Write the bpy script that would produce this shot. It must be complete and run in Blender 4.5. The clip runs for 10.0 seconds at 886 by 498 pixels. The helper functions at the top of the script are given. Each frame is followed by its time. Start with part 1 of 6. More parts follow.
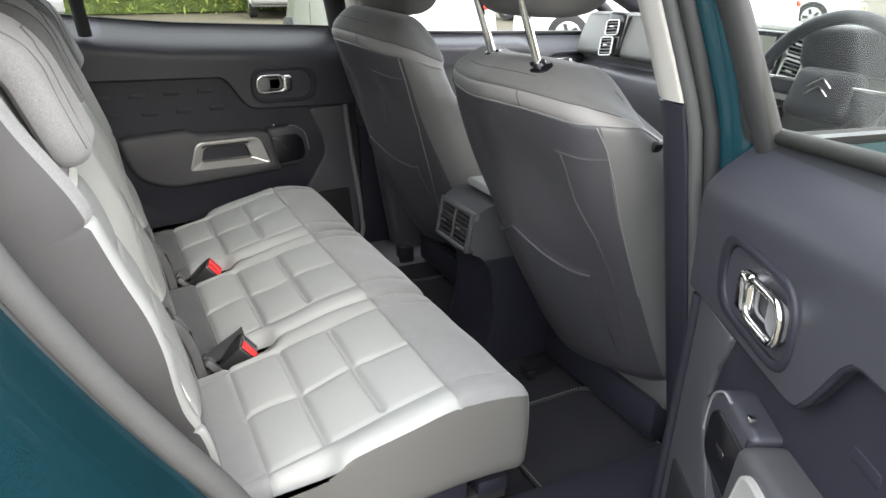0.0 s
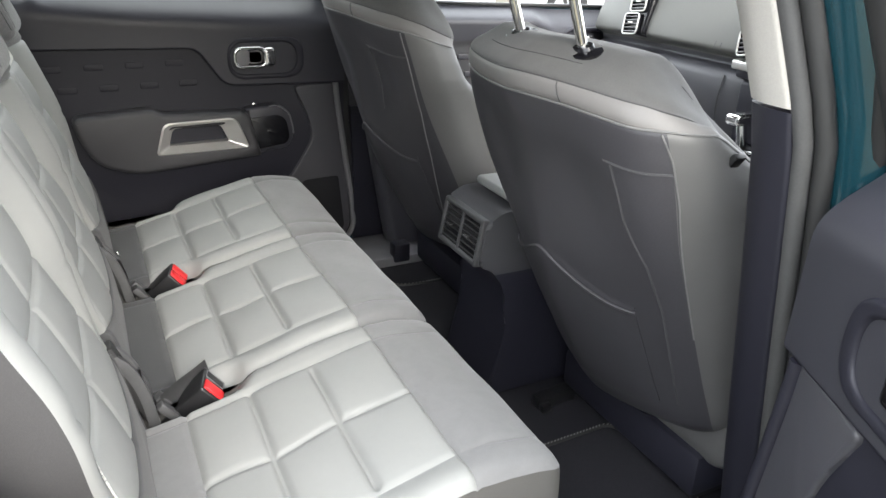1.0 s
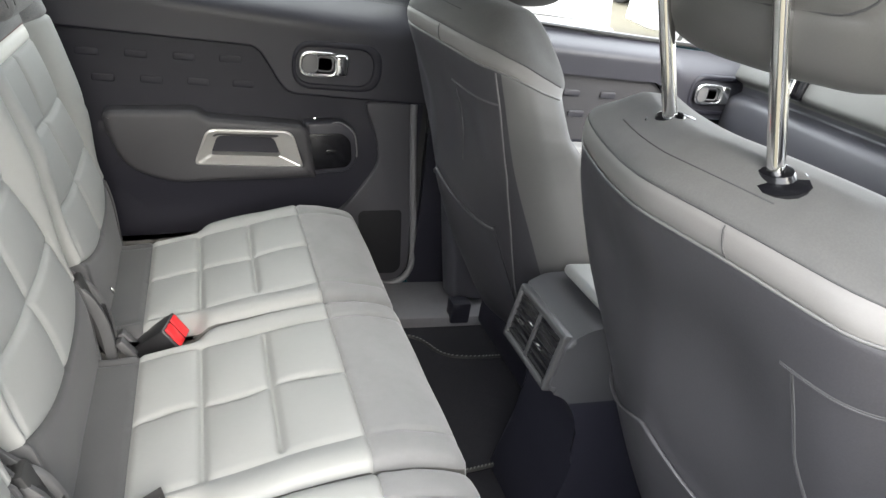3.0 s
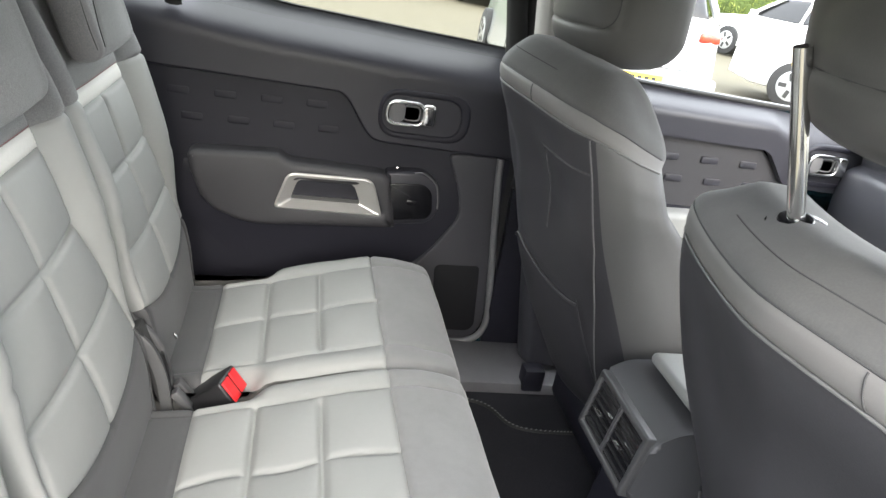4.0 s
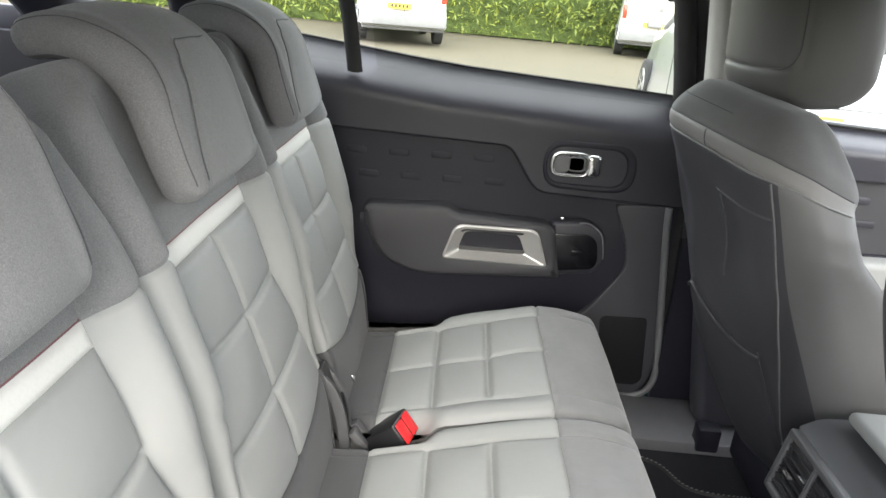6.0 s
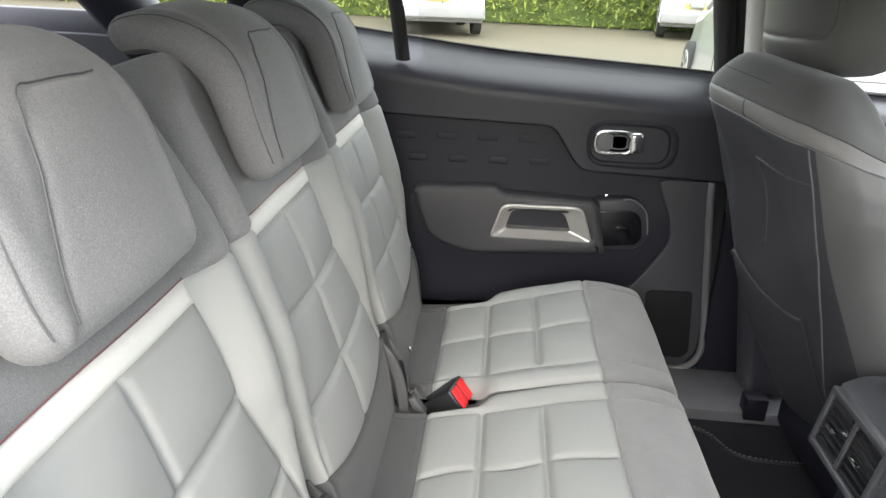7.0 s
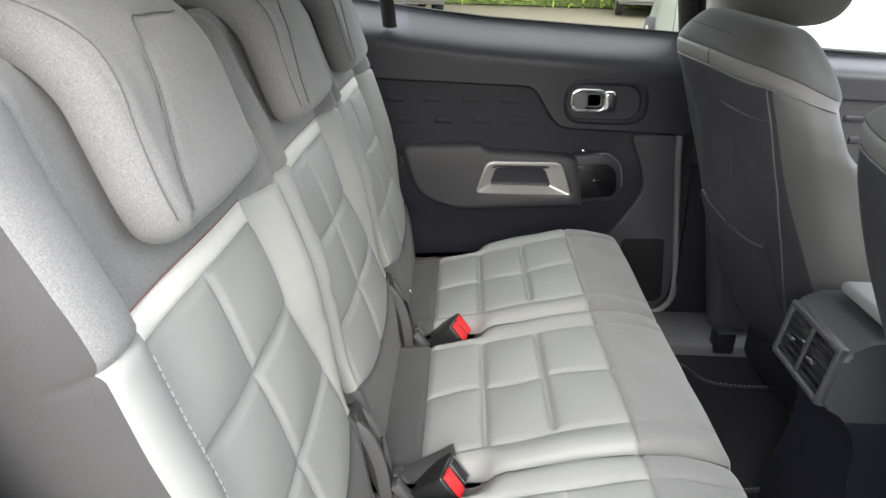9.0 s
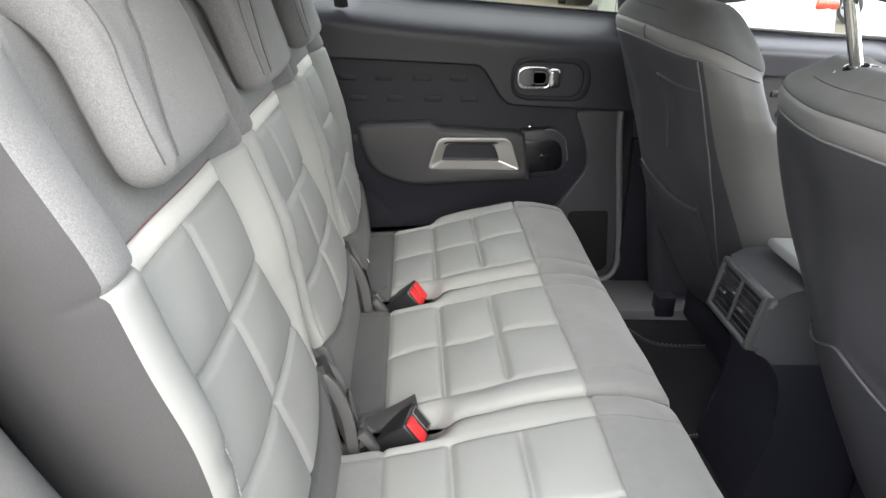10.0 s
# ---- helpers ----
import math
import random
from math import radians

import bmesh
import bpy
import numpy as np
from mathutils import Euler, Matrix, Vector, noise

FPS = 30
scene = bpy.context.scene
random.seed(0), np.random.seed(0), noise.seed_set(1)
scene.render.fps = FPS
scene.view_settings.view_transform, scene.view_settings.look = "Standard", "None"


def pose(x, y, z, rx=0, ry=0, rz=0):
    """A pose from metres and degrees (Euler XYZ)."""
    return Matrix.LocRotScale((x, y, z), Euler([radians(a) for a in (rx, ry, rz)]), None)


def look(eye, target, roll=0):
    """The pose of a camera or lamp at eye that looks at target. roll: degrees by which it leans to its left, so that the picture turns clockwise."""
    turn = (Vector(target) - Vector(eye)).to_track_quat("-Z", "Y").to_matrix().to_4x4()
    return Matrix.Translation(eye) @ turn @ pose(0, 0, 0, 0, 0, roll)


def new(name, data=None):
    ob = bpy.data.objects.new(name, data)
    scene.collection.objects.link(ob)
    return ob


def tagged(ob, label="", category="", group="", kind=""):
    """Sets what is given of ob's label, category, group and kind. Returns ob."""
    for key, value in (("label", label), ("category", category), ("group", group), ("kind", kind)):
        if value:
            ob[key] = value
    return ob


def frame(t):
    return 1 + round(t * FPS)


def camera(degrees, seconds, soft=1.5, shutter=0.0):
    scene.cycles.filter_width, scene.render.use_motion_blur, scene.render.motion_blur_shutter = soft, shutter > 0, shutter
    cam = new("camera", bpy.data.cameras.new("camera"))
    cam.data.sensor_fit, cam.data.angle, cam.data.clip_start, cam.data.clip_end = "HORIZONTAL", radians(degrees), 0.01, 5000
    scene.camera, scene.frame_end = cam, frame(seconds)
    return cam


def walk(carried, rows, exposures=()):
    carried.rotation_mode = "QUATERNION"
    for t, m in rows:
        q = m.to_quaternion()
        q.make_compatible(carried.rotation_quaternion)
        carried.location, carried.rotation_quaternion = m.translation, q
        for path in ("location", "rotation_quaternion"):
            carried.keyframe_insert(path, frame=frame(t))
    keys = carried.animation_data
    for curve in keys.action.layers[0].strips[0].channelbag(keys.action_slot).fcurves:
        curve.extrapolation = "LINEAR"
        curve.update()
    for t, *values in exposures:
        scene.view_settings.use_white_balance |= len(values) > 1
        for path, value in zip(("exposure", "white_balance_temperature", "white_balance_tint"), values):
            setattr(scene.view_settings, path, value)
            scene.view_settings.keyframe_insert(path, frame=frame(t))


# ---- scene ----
cam = camera(63.3, 10.0)
EXPOSURES = [(0, 2.2), (1.0, 2.3), (2.5, 2.6), (4.5, 2.7), (5.5, 2.65), (7.5, 2.45), (10, 2.3)]
PATH = [
    (0, (-0.453, -1.503, 1.365), (0.359, 0.168, 0.625), 0.4),
    (0.5, (-0.395, -1.361, 1.354), (0.42, 0.291, 0.576), 0.8),
    (1, (-0.368, -1.243, 1.343), (0.463, 0.386, 0.533), 2.1),
    (1.5, (-0.327, -1.15, 1.336), (0.501, 0.47, 0.505), 3.4),
    (2, (-0.265, -1.051, 1.341), (0.517, 0.585, 0.497), 5.0),
    (2.5, (-0.225, -0.966, 1.353), (0.484, 0.699, 0.501), 6.8),
    (2.7, (-0.221, -0.934, 1.356), (0.47, 0.741, 0.507), 7.8),
    (4, (-0.184, -0.797, 1.376), (0.245, 0.994, 0.594), 10.3),
    (4.5, (-0.183, -0.769, 1.373), (0.118, 1.067, 0.637), 9.8),
    (5, (-0.191, -0.765, 1.369), (-0.003, 1.098, 0.666), 8.6),
    (5.5, (-0.201, -0.783, 1.371), (-0.121, 1.094, 0.684), 7.0),
    (7, (-0.214, -0.893, 1.367), (-0.344, 0.966, 0.642), 2.6),
    (7.5, (-0.228, -0.927, 1.364), (-0.379, 0.924, 0.622), 2.3),
    (8, (-0.245, -0.961, 1.362), (-0.391, 0.887, 0.61), 1.9),
    (8.5, (-0.255, -0.997, 1.355), (-0.359, 0.854, 0.603), 1.7),
    (9, (-0.262, -1.03, 1.339), (-0.299, 0.819, 0.578), 1.7),
    (9.5, (-0.269, -1.068, 1.329), (-0.237, 0.775, 0.553), 1.8),
    (10, (-0.274, -1.105, 1.322), (-0.17, 0.733, 0.541), 2.2),
]
walk(cam, [(t, look(eye, target, roll)) for t, eye, target, roll in PATH], EXPOSURES)

# ---- world and sun: a bright overcast sky ----
world = bpy.data.worlds.new("sky")
scene.world = world
world.use_nodes = True
wn = world.node_tree.nodes
wl = world.node_tree.links
wn.clear()
sky = wn.new("ShaderNodeTexSky")
sky.sky_type = "NISHITA"
sky.sun_disc = False
sky.sun_elevation = radians(31)
sky.sun_rotation = radians(176)
sky.air_density = 1.0
sky.dust_density = 4.0
veil = wn.new("ShaderNodeMix")
veil.data_type = "RGBA"
veil.inputs["Factor"].default_value = 0.75
veil.inputs["B"].default_value = (11.55, 11.9, 12.35, 1)
bg = wn.new("ShaderNodeBackground")
bg.inputs["Strength"].default_value = 0.15
wout = wn.new("ShaderNodeOutputWorld")
wl.new(sky.outputs[0], veil.inputs["A"])
wl.new(veil.outputs["Result"], bg.inputs["Color"])
wl.new(bg.outputs[0], wout.inputs[0])

sun_data = bpy.data.lights.new("sun", "SUN")
sun_data.energy = 0.58
sun_data.angle = radians(35)
sun_data.color = (1.0, 0.995, 0.98)
sun = new("sun", sun_data)
sun.matrix_world = look((0.6, -8.8, 6.2), (0, 0, 1))

# ---- materials ----
def mat(name, color, rough=0.5, metal=0.0, spots=(), bump=(), coat=0.0, sheen=0.0, spec=0.5):
    """A principled surface. spots: (scale, amount, colour) noise layers over the colour; bump: (scale, strength, distance) layers."""
    m = bpy.data.materials.new(name)
    m.use_nodes = True
    nt = m.node_tree
    b = nt.nodes["Principled BSDF"]
    b.inputs["Roughness"].default_value = rough
    b.inputs["Metallic"].default_value = metal
    b.inputs["Coat Weight"].default_value = coat
    b.inputs["Coat Roughness"].default_value = 0.05
    b.inputs["Sheen Weight"].default_value = sheen
    b.inputs["Specular IOR Level"].default_value = spec
    b.inputs["Base Color"].default_value = (*color, 1)
    co = nt.nodes.new("ShaderNodeTexCoord").outputs["Object"]
    last = None
    for scale, amount, other in spots:
        tex = nt.nodes.new("ShaderNodeTexNoise")
        tex.inputs["Scale"].default_value = scale
        tex.inputs["Detail"].default_value = 4
        tex.inputs["Roughness"].default_value = 0.6
        nt.links.new(co, tex.inputs["Vector"])
        ramp = nt.nodes.new("ShaderNodeMapRange")
        ramp.inputs["From Min"].default_value, ramp.inputs["From Max"].default_value = 0.38, 0.66
        ramp.inputs["To Max"].default_value = amount
        nt.links.new(tex.outputs["Fac"], ramp.inputs["Value"])
        mix = nt.nodes.new("ShaderNodeMix")
        mix.data_type = "RGBA"
        mix.inputs["A"].default_value = (*color, 1)
        mix.inputs["B"].default_value = (*other, 1)
        nt.links.new(ramp.outputs["Result"], mix.inputs["Factor"])
        if last:
            nt.links.new(last, mix.inputs["A"])
        last = mix.outputs["Result"]
    if last:
        nt.links.new(last, b.inputs["Base Color"])
    normal = None
    for scale, strength, far in bump:
        tex = nt.nodes.new("ShaderNodeTexNoise")
        tex.inputs["Scale"].default_value = scale
        tex.inputs["Detail"].default_value = 3
        nt.links.new(co, tex.inputs["Vector"])
        bp = nt.nodes.new("ShaderNodeBump")
        bp.inputs["Strength"].default_value = strength
        bp.inputs["Distance"].default_value = far
        nt.links.new(tex.outputs["Fac"], bp.inputs["Height"])
        if normal:
            nt.links.new(normal, bp.inputs["Normal"])
        normal = bp.outputs["Normal"]
    if normal:
        nt.links.new(normal, b.inputs["Normal"])
    return m


def lit(name, color, strength):
    """A screen that gives off light, brighter in soft patches."""
    m = mat(name, (0.02, 0.02, 0.02), 0.15, spots=((30, 0.3, (0.03, 0.03, 0.03)),))
    b = m.node_tree.nodes["Principled BSDF"]
    b.inputs["Emission Color"].default_value = (*color, 1)
    b.inputs["Emission Strength"].default_value = strength
    return m


def glass_mat(name, tint):
    """A thin pane: clear, with the gloss of its surface."""
    m = bpy.data.materials.new(name)
    m.use_nodes = True
    nt = m.node_tree
    nt.nodes.clear()
    out = nt.nodes.new("ShaderNodeOutputMaterial")
    clear = nt.nodes.new("ShaderNodeBsdfTransparent")
    clear.inputs["Color"].default_value = (*tint, 1)
    gloss = nt.nodes.new("ShaderNodeBsdfGlossy")
    gloss.inputs["Roughness"].default_value = 0.02
    fres = nt.nodes.new("ShaderNodeFresnel")
    fres.inputs["IOR"].default_value = 1.22
    mix = nt.nodes.new("ShaderNodeMixShader")
    less = nt.nodes.new("ShaderNodeMath")
    less.operation = "MULTIPLY"
    less.inputs[1].default_value = 0.05
    nt.links.new(fres.outputs[0], less.inputs[0])
    nt.links.new(less.outputs[0], mix.inputs["Fac"])
    nt.links.new(clear.outputs[0], mix.inputs[1])
    nt.links.new(gloss.outputs[0], mix.inputs[2])
    nt.links.new(mix.outputs[0], out.inputs["Surface"])
    return m


LIGHT = mat("light_grey_leather", (0.272, 0.276, 0.267), 0.58, spots=((6, 0.3, (0.239, 0.242, 0.234)), (90, 0.2, (0.292, 0.296, 0.287)), (2.5, 0.25, (0.258, 0.261, 0.256))), bump=((700, 0.12, 0.0006), (60, 0.10, 0.002), (14, 0.12, 0.006)))
HEATHER = mat("heather_grey_fabric", (0.140, 0.140, 0.142), 0.9, spots=((900, 0.75, (0.245, 0.245, 0.244)), (560, 0.5, (0.090, 0.090, 0.096)), (190, 0.25, (0.19, 0.19, 0.19)), (14, 0.2, (0.165, 0.165, 0.164))), bump=((1100, 0.5, 0.0008), (120, 0.15, 0.0015), (30, 0.08, 0.004)), sheen=0.16)
SUEDE = mat("grey_suede_cloth", (0.165, 0.165, 0.166), 0.9, spots=((700, 0.35, (0.205, 0.205, 0.205)), (60, 0.35, (0.14, 0.14, 0.142)), (18, 0.4, (0.188, 0.188, 0.188))), bump=((1000, 0.35, 0.0006), (40, 0.15, 0.002), (16, 0.1, 0.005)), sheen=0.3)
SMOOTH = mat("dark_grey_cloth", (0.055, 0.055, 0.057), 0.75, spots=((700, 0.4, (0.075, 0.075, 0.077)), (12, 0.3, (0.043, 0.043, 0.045))), bump=((1200, 0.25, 0.0005), (25, 0.1, 0.003)), sheen=0.1)
SIDE = mat("dark_side_cloth", (0.044, 0.043, 0.044), 0.85, spots=((600, 0.5, (0.056, 0.055, 0.055)), (10, 0.3, (0.036, 0.035, 0.036))), bump=((1000, 0.3, 0.0006), (16, 0.1, 0.004)))
STRIP = mat("white_trim_cloth", (0.66, 0.65, 0.61), 0.6, spots=((300, 0.3, (0.57, 0.56, 0.53)),), bump=((900, 0.2, 0.0005),))
BAND = mat("taupe_trim_leather", (0.172, 0.166, 0.162), 0.5, spots=((8, 0.4, (0.150, 0.144, 0.141)), (400, 0.2, (0.19, 0.184, 0.18))), bump=((800, 0.15, 0.0005), (40, 0.08, 0.002)))
SEATBACK = mat("charcoal_seat_leather", (0.040, 0.0393, 0.0445), 0.44, spots=((500, 0.35, (0.057, 0.056, 0.062)), (7, 0.4, (0.039, 0.038, 0.043))), bump=((650, 0.18, 0.0006), (18, 0.12, 0.004)), spec=0.36)
PIPING = mat("pale_piping", (0.18, 0.18, 0.176), 0.5, spots=((200, 0.3, (0.14, 0.14, 0.136)),))
THREAD = mat("pale_thread", (0.55, 0.55, 0.53), 0.7, spots=((900, 0.4, (0.4, 0.4, 0.39)),))
RED_THREAD = mat("red_thread", (0.21, 0.075, 0.080), 0.8, spots=((900, 0.5, (0.15, 0.07, 0.073)),))
PLASTIC = mat("black_grained_plastic", (0.0155, 0.0155, 0.0235), 0.50, spots=((5, 0.4, (0.0135, 0.0135, 0.0205)), (500, 0.3, (0.021, 0.021, 0.029))), bump=((900, 0.25, 0.0005), (6, 0.05, 0.01)), spec=0.38)
SOFTPLASTIC = mat("soft_touch_black", (0.034, 0.034, 0.0425), 0.42, spots=((4, 0.4, (0.028, 0.028, 0.0355)), (600, 0.3, (0.042, 0.042, 0.051))), bump=((800, 0.25, 0.0006), (12, 0.06, 0.004)))
GREYPAD = mat("dark_taupe_pad", (0.046, 0.0455, 0.050), 0.55, spots=((6, 0.3, (0.038, 0.0375, 0.042)), (400, 0.25, (0.055, 0.0545, 0.059))), bump=((700, 0.2, 0.0006),))
GLOSSBLACK = mat("gloss_black", (0.008, 0.008, 0.010), 0.22, spots=((3, 0.3, (0.011, 0.011, 0.013)),), coat=0.15, spec=0.4)
SATIN = mat("satin_silver", (0.58, 0.575, 0.555), 0.34, metal=0.6, spots=((20, 0.2, (0.54, 0.53, 0.51)),))
CHROME = mat("chrome", (0.86, 0.86, 0.85), 0.10, metal=1.0, spots=((9, 0.2, (0.78, 0.78, 0.77)),))
CARPET = mat("black_carpet", (0.011, 0.0108, 0.015), 1.0, spots=((420, 0.8, (0.021, 0.0205, 0.027)), (9, 0.4, (0.008, 0.008, 0.011))), bump=((700, 0.5, 0.002),))
RUBBER = mat("black_rubber", (0.022, 0.022, 0.022), 0.65, spots=((30, 0.4, (0.03, 0.03, 0.03)),), bump=((300, 0.1, 0.001),))
SEAL = mat("grey_door_seal", (0.060, 0.060, 0.060), 0.7, spots=((25, 0.5, (0.046, 0.046, 0.046)), (400, 0.3, (0.08, 0.08, 0.08))), bump=((400, 0.2, 0.001),))
PAINT = mat("teal_car_paint", (0.010, 0.054, 0.072), 0.22, metal=0.35, spots=((2, 0.3, (0.007, 0.041, 0.056)), (1500, 0.3, (0.014, 0.068, 0.088))), coat=1.0)
LINER = mat("beige_headlining", (0.40, 0.385, 0.355), 0.95, spots=((300, 0.5, (0.355, 0.34, 0.317)), (5, 0.2, (0.385, 0.37, 0.34))), bump=((600, 0.4, 0.001),))
ROOFCLOTH = mat("grey_headlining", (0.21, 0.206, 0.20), 0.95, spots=((300, 0.5, (0.18, 0.177, 0.172)), (5, 0.2, (0.20, 0.196, 0.19))), bump=((600, 0.4, 0.001),))
GLASS = glass_mat("window_glass", (0.80, 0.815, 0.77))
CLEARGLASS = glass_mat("clear_front_glass", (0.97, 0.98, 0.97))
DARKGLASS = glass_mat("tinted_rear_glass", (0.16, 0.175, 0.17))
REDPLASTIC = mat("red_button_plastic", (0.72, 0.025, 0.03), 0.4, spots=((60, 0.2, (0.6, 0.02, 0.025)),))
WEBBING = mat("dark_belt_webbing", (0.024, 0.024, 0.026), 0.6, spots=((500, 0.6, (0.016, 0.016, 0.017)),), bump=((900, 0.4, 0.0008),))
SCREEN = mat("screen_glass", (0.02, 0.022, 0.025), 0.08, spots=((3, 0.3, (0.03, 0.032, 0.035)),), coat=1.0)
ASPHALT = mat("worn_tan_tarmac", (0.076, 0.066, 0.040), 0.95, spots=((0.35, 0.8, (0.056, 0.049, 0.031)), (2.2, 0.6, (0.088, 0.077, 0.048)), (40, 0.7, (0.050, 0.043, 0.028)), (0.09, 0.5, (0.094, 0.083, 0.055))), bump=((45, 0.6, 0.01), (200, 0.5, 0.004)))
VANPAINT = mat("white_van_paint", (0.78, 0.78, 0.77), 0.3, spots=((1.5, 0.3, (0.7, 0.7, 0.69)), (12, 0.2, (0.74, 0.735, 0.72))), coat=0.6)
SILVERPAINT = mat("silver_car_paint", (0.40, 0.41, 0.42), 0.32, metal=0.45, spots=((2, 0.3, (0.35, 0.36, 0.37)),), coat=0.8)
BUMPER = mat("grey_bumper_plastic", (0.17, 0.175, 0.18), 0.7, spots=((6, 0.4, (0.13, 0.135, 0.14)),))
TYRE = mat("tyre_rubber", (0.018, 0.018, 0.019), 0.8, spots=((12, 0.5, (0.03, 0.03, 0.03)),), bump=((90, 0.3, 0.004),))
REDLAMP = mat("red_lamp_plastic", (0.65, 0.03, 0.02), 0.2, spots=((30, 0.3, (0.8, 0.12, 0.03)),), coat=0.6)
PLATE = mat("yellow_plate", (0.75, 0.55, 0.05), 0.5, spots=((30, 0.2, (0.7, 0.5, 0.05)),))
LEAF = mat("hedge_leaves", (0.13, 0.17, 0.022), 0.6, spots=((1.1, 0.9, (0.26, 0.28, 0.040)), (9, 0.5, (0.05, 0.08, 0.013)), (0.35, 0.6, (0.19, 0.22, 0.036)), (3.0, 0.5, (0.07, 0.11, 0.017))))
# Leaf green darkened: the shade inside the hedge is put in this colour.
SHADELEAF = mat("hedge_shade_core", (0.035, 0.055, 0.010), 0.9, spots=((3, 0.7, (0.07, 0.10, 0.018)),), bump=((4, 0.8, 0.2),))
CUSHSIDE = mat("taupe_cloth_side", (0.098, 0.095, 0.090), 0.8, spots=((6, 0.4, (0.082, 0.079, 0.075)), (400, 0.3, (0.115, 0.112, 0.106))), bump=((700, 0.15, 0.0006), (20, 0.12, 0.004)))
BUCKLE = mat("black_buckle_plastic", (0.012, 0.012, 0.013), 0.38, spots=((40, 0.4, (0.018, 0.018, 0.019)),), bump=((600, 0.1, 0.0004),))
GUIDE = mat("dark_grey_guide_plastic", (0.075, 0.075, 0.077), 0.42, spots=((40, 0.4, (0.055, 0.055, 0.057)), (400, 0.3, (0.09, 0.09, 0.092))), bump=((600, 0.2, 0.0006),))
SEAM = mat("dark_seam_thread", (0.055, 0.055, 0.057), 0.8, spots=((600, 0.4, (0.075, 0.075, 0.077)),))
FABRICSEAM = mat("grey_fabric_seam", (0.080, 0.080, 0.082), 0.9, spots=((600, 0.4, (0.10, 0.10, 0.102)),))
TRIM = mat("dark_grey_trim_plastic", (0.051, 0.051, 0.060), 0.42, spots=((5, 0.4, (0.052, 0.051, 0.056)), (500, 0.3, (0.072, 0.071, 0.076))), bump=((900, 0.25, 0.0005), (8, 0.06, 0.006)))
# Sill plastic made paler, with the highlights on it put in the colour.
SILLSHEEN = mat("sill_plastic_sheen_tone", (0.17, 0.169, 0.177), 0.25, spots=((6, 0.5, (0.12, 0.119, 0.127)), (300, 0.3, (0.19, 0.189, 0.197))), bump=((700, 0.2, 0.0005), (9, 0.08, 0.006)))

# ---- building tools ----
def empty(name, at=(0, 0, 0), turn=0.0):
    ob = new(name)
    ob.matrix_basis = pose(*at, 0, 0, turn)
    return ob


def mesh_part(name, verts, faces, material, parent=None, label="", smooth=True):
    me = bpy.data.meshes.new(name)
    me.from_pydata([tuple(map(float, v)) for v in verts], [], [tuple(map(int, f)) for f in faces])
    me.materials.append(material)
    if smooth:
        me.shade_smooth()
    ob = new(name, me)
    ob.parent = parent
    if label:
        ob["label"] = label
    return ob


def part(name, bm, material, parent=None, label="", smooth=True, sharp=38):
    bmesh.ops.recalc_face_normals(bm, faces=bm.faces)
    me = bpy.data.meshes.new(name)
    bm.to_mesh(me)
    bm.free()
    me.materials.append(material)
    if smooth:
        me.shade_smooth()
        me.set_sharp_from_angle(angle=radians(sharp))
    ob = new(name, me)
    ob.parent = parent
    if label:
        ob["label"] = label
    return ob


def rbox(bm, c, h, r=0.004, seg=2, m=None):
    """Adds a box with rounded edges, of centre c and half sizes h, to bm."""
    made = bmesh.ops.create_cube(bm, size=2)["verts"]
    for v in made:
        v.co = Vector((v.co.x * h[0], v.co.y * h[1], v.co.z * h[2]))
    if r > 0:
        edges = {e for v in made for e in v.link_edges}
        made = [v for v in bmesh.ops.bevel(bm, geom=list(edges), offset=r, segments=seg, affect="EDGES", profile=0.5)["verts"]]
    tr = Matrix.Translation(c) @ (m or Matrix())
    for v in set(made):
        v.co = tr @ v.co
    return bm


def box_part(name, c, h, material, parent=None, r=0.004, seg=2, label="", m=None):
    return part(name, rbox(bmesh.new(), c, h, r, seg, m), material, parent, label)


def rounded(points, radius, n=5):
    """A closed outline with its corners rounded: radius, or one for each corner."""
    out = []
    radii = radius if isinstance(radius, (list, tuple)) else [radius] * len(points)
    for i, p in enumerate(points):
        a, p, b = (Vector(q) for q in (points[i - 1], p, points[(i + 1) % len(points)]))
        da, db = a - p, b - p
        r = min(radii[i], 0.49 * da.length, 0.49 * db.length)
        if r <= 1e-6:
            out.append(p)
            continue
        s, e = p + da.normalized() * r, p + db.normalized() * r
        for k in range(n + 1):
            t = k / n
            out.append(s.lerp(p, t).lerp(p.lerp(e, t), t))
    return out


def plate(name, outline, y0, y1, material, parent=None, bevel=0.004, seg=3, label="", holes=(), bow=None, sharp=38):
    """A slab in the x-z plane, from its seen face at y0 to its back at y1, with the edge of the seen face rounded. bow: y shift by (x, z)."""
    bm = bmesh.new()
    loops = [list(outline)] + [list(h) for h in holes]
    edges = []
    for loop in loops:
        vs = [bm.verts.new((p[0], y0, p[1])) for p in loop]
        edges += [bm.edges.new((vs[i - 1], vs[i])) for i in range(len(vs))]
    if holes:
        bmesh.ops.triangle_fill(bm, use_beauty=True, edges=edges)
    else:
        bm.faces.new([e.verts[0] for e in edges])
    rim = [e for e in bm.edges if len(e.link_faces) == 1]
    made = bmesh.ops.extrude_edge_only(bm, edges=rim)["geom"]
    for v in made:
        if isinstance(v, bmesh.types.BMVert):
            v.co.y = y1
    if bevel > 0:
        bmesh.ops.bevel(bm, geom=rim, offset=bevel, segments=seg, affect="EDGES", profile=0.5)
    if bow:
        for v in bm.verts:
            v.co.y += bow(v.co.x, v.co.z)
    return part(name, bm, material, parent, label, sharp=sharp)


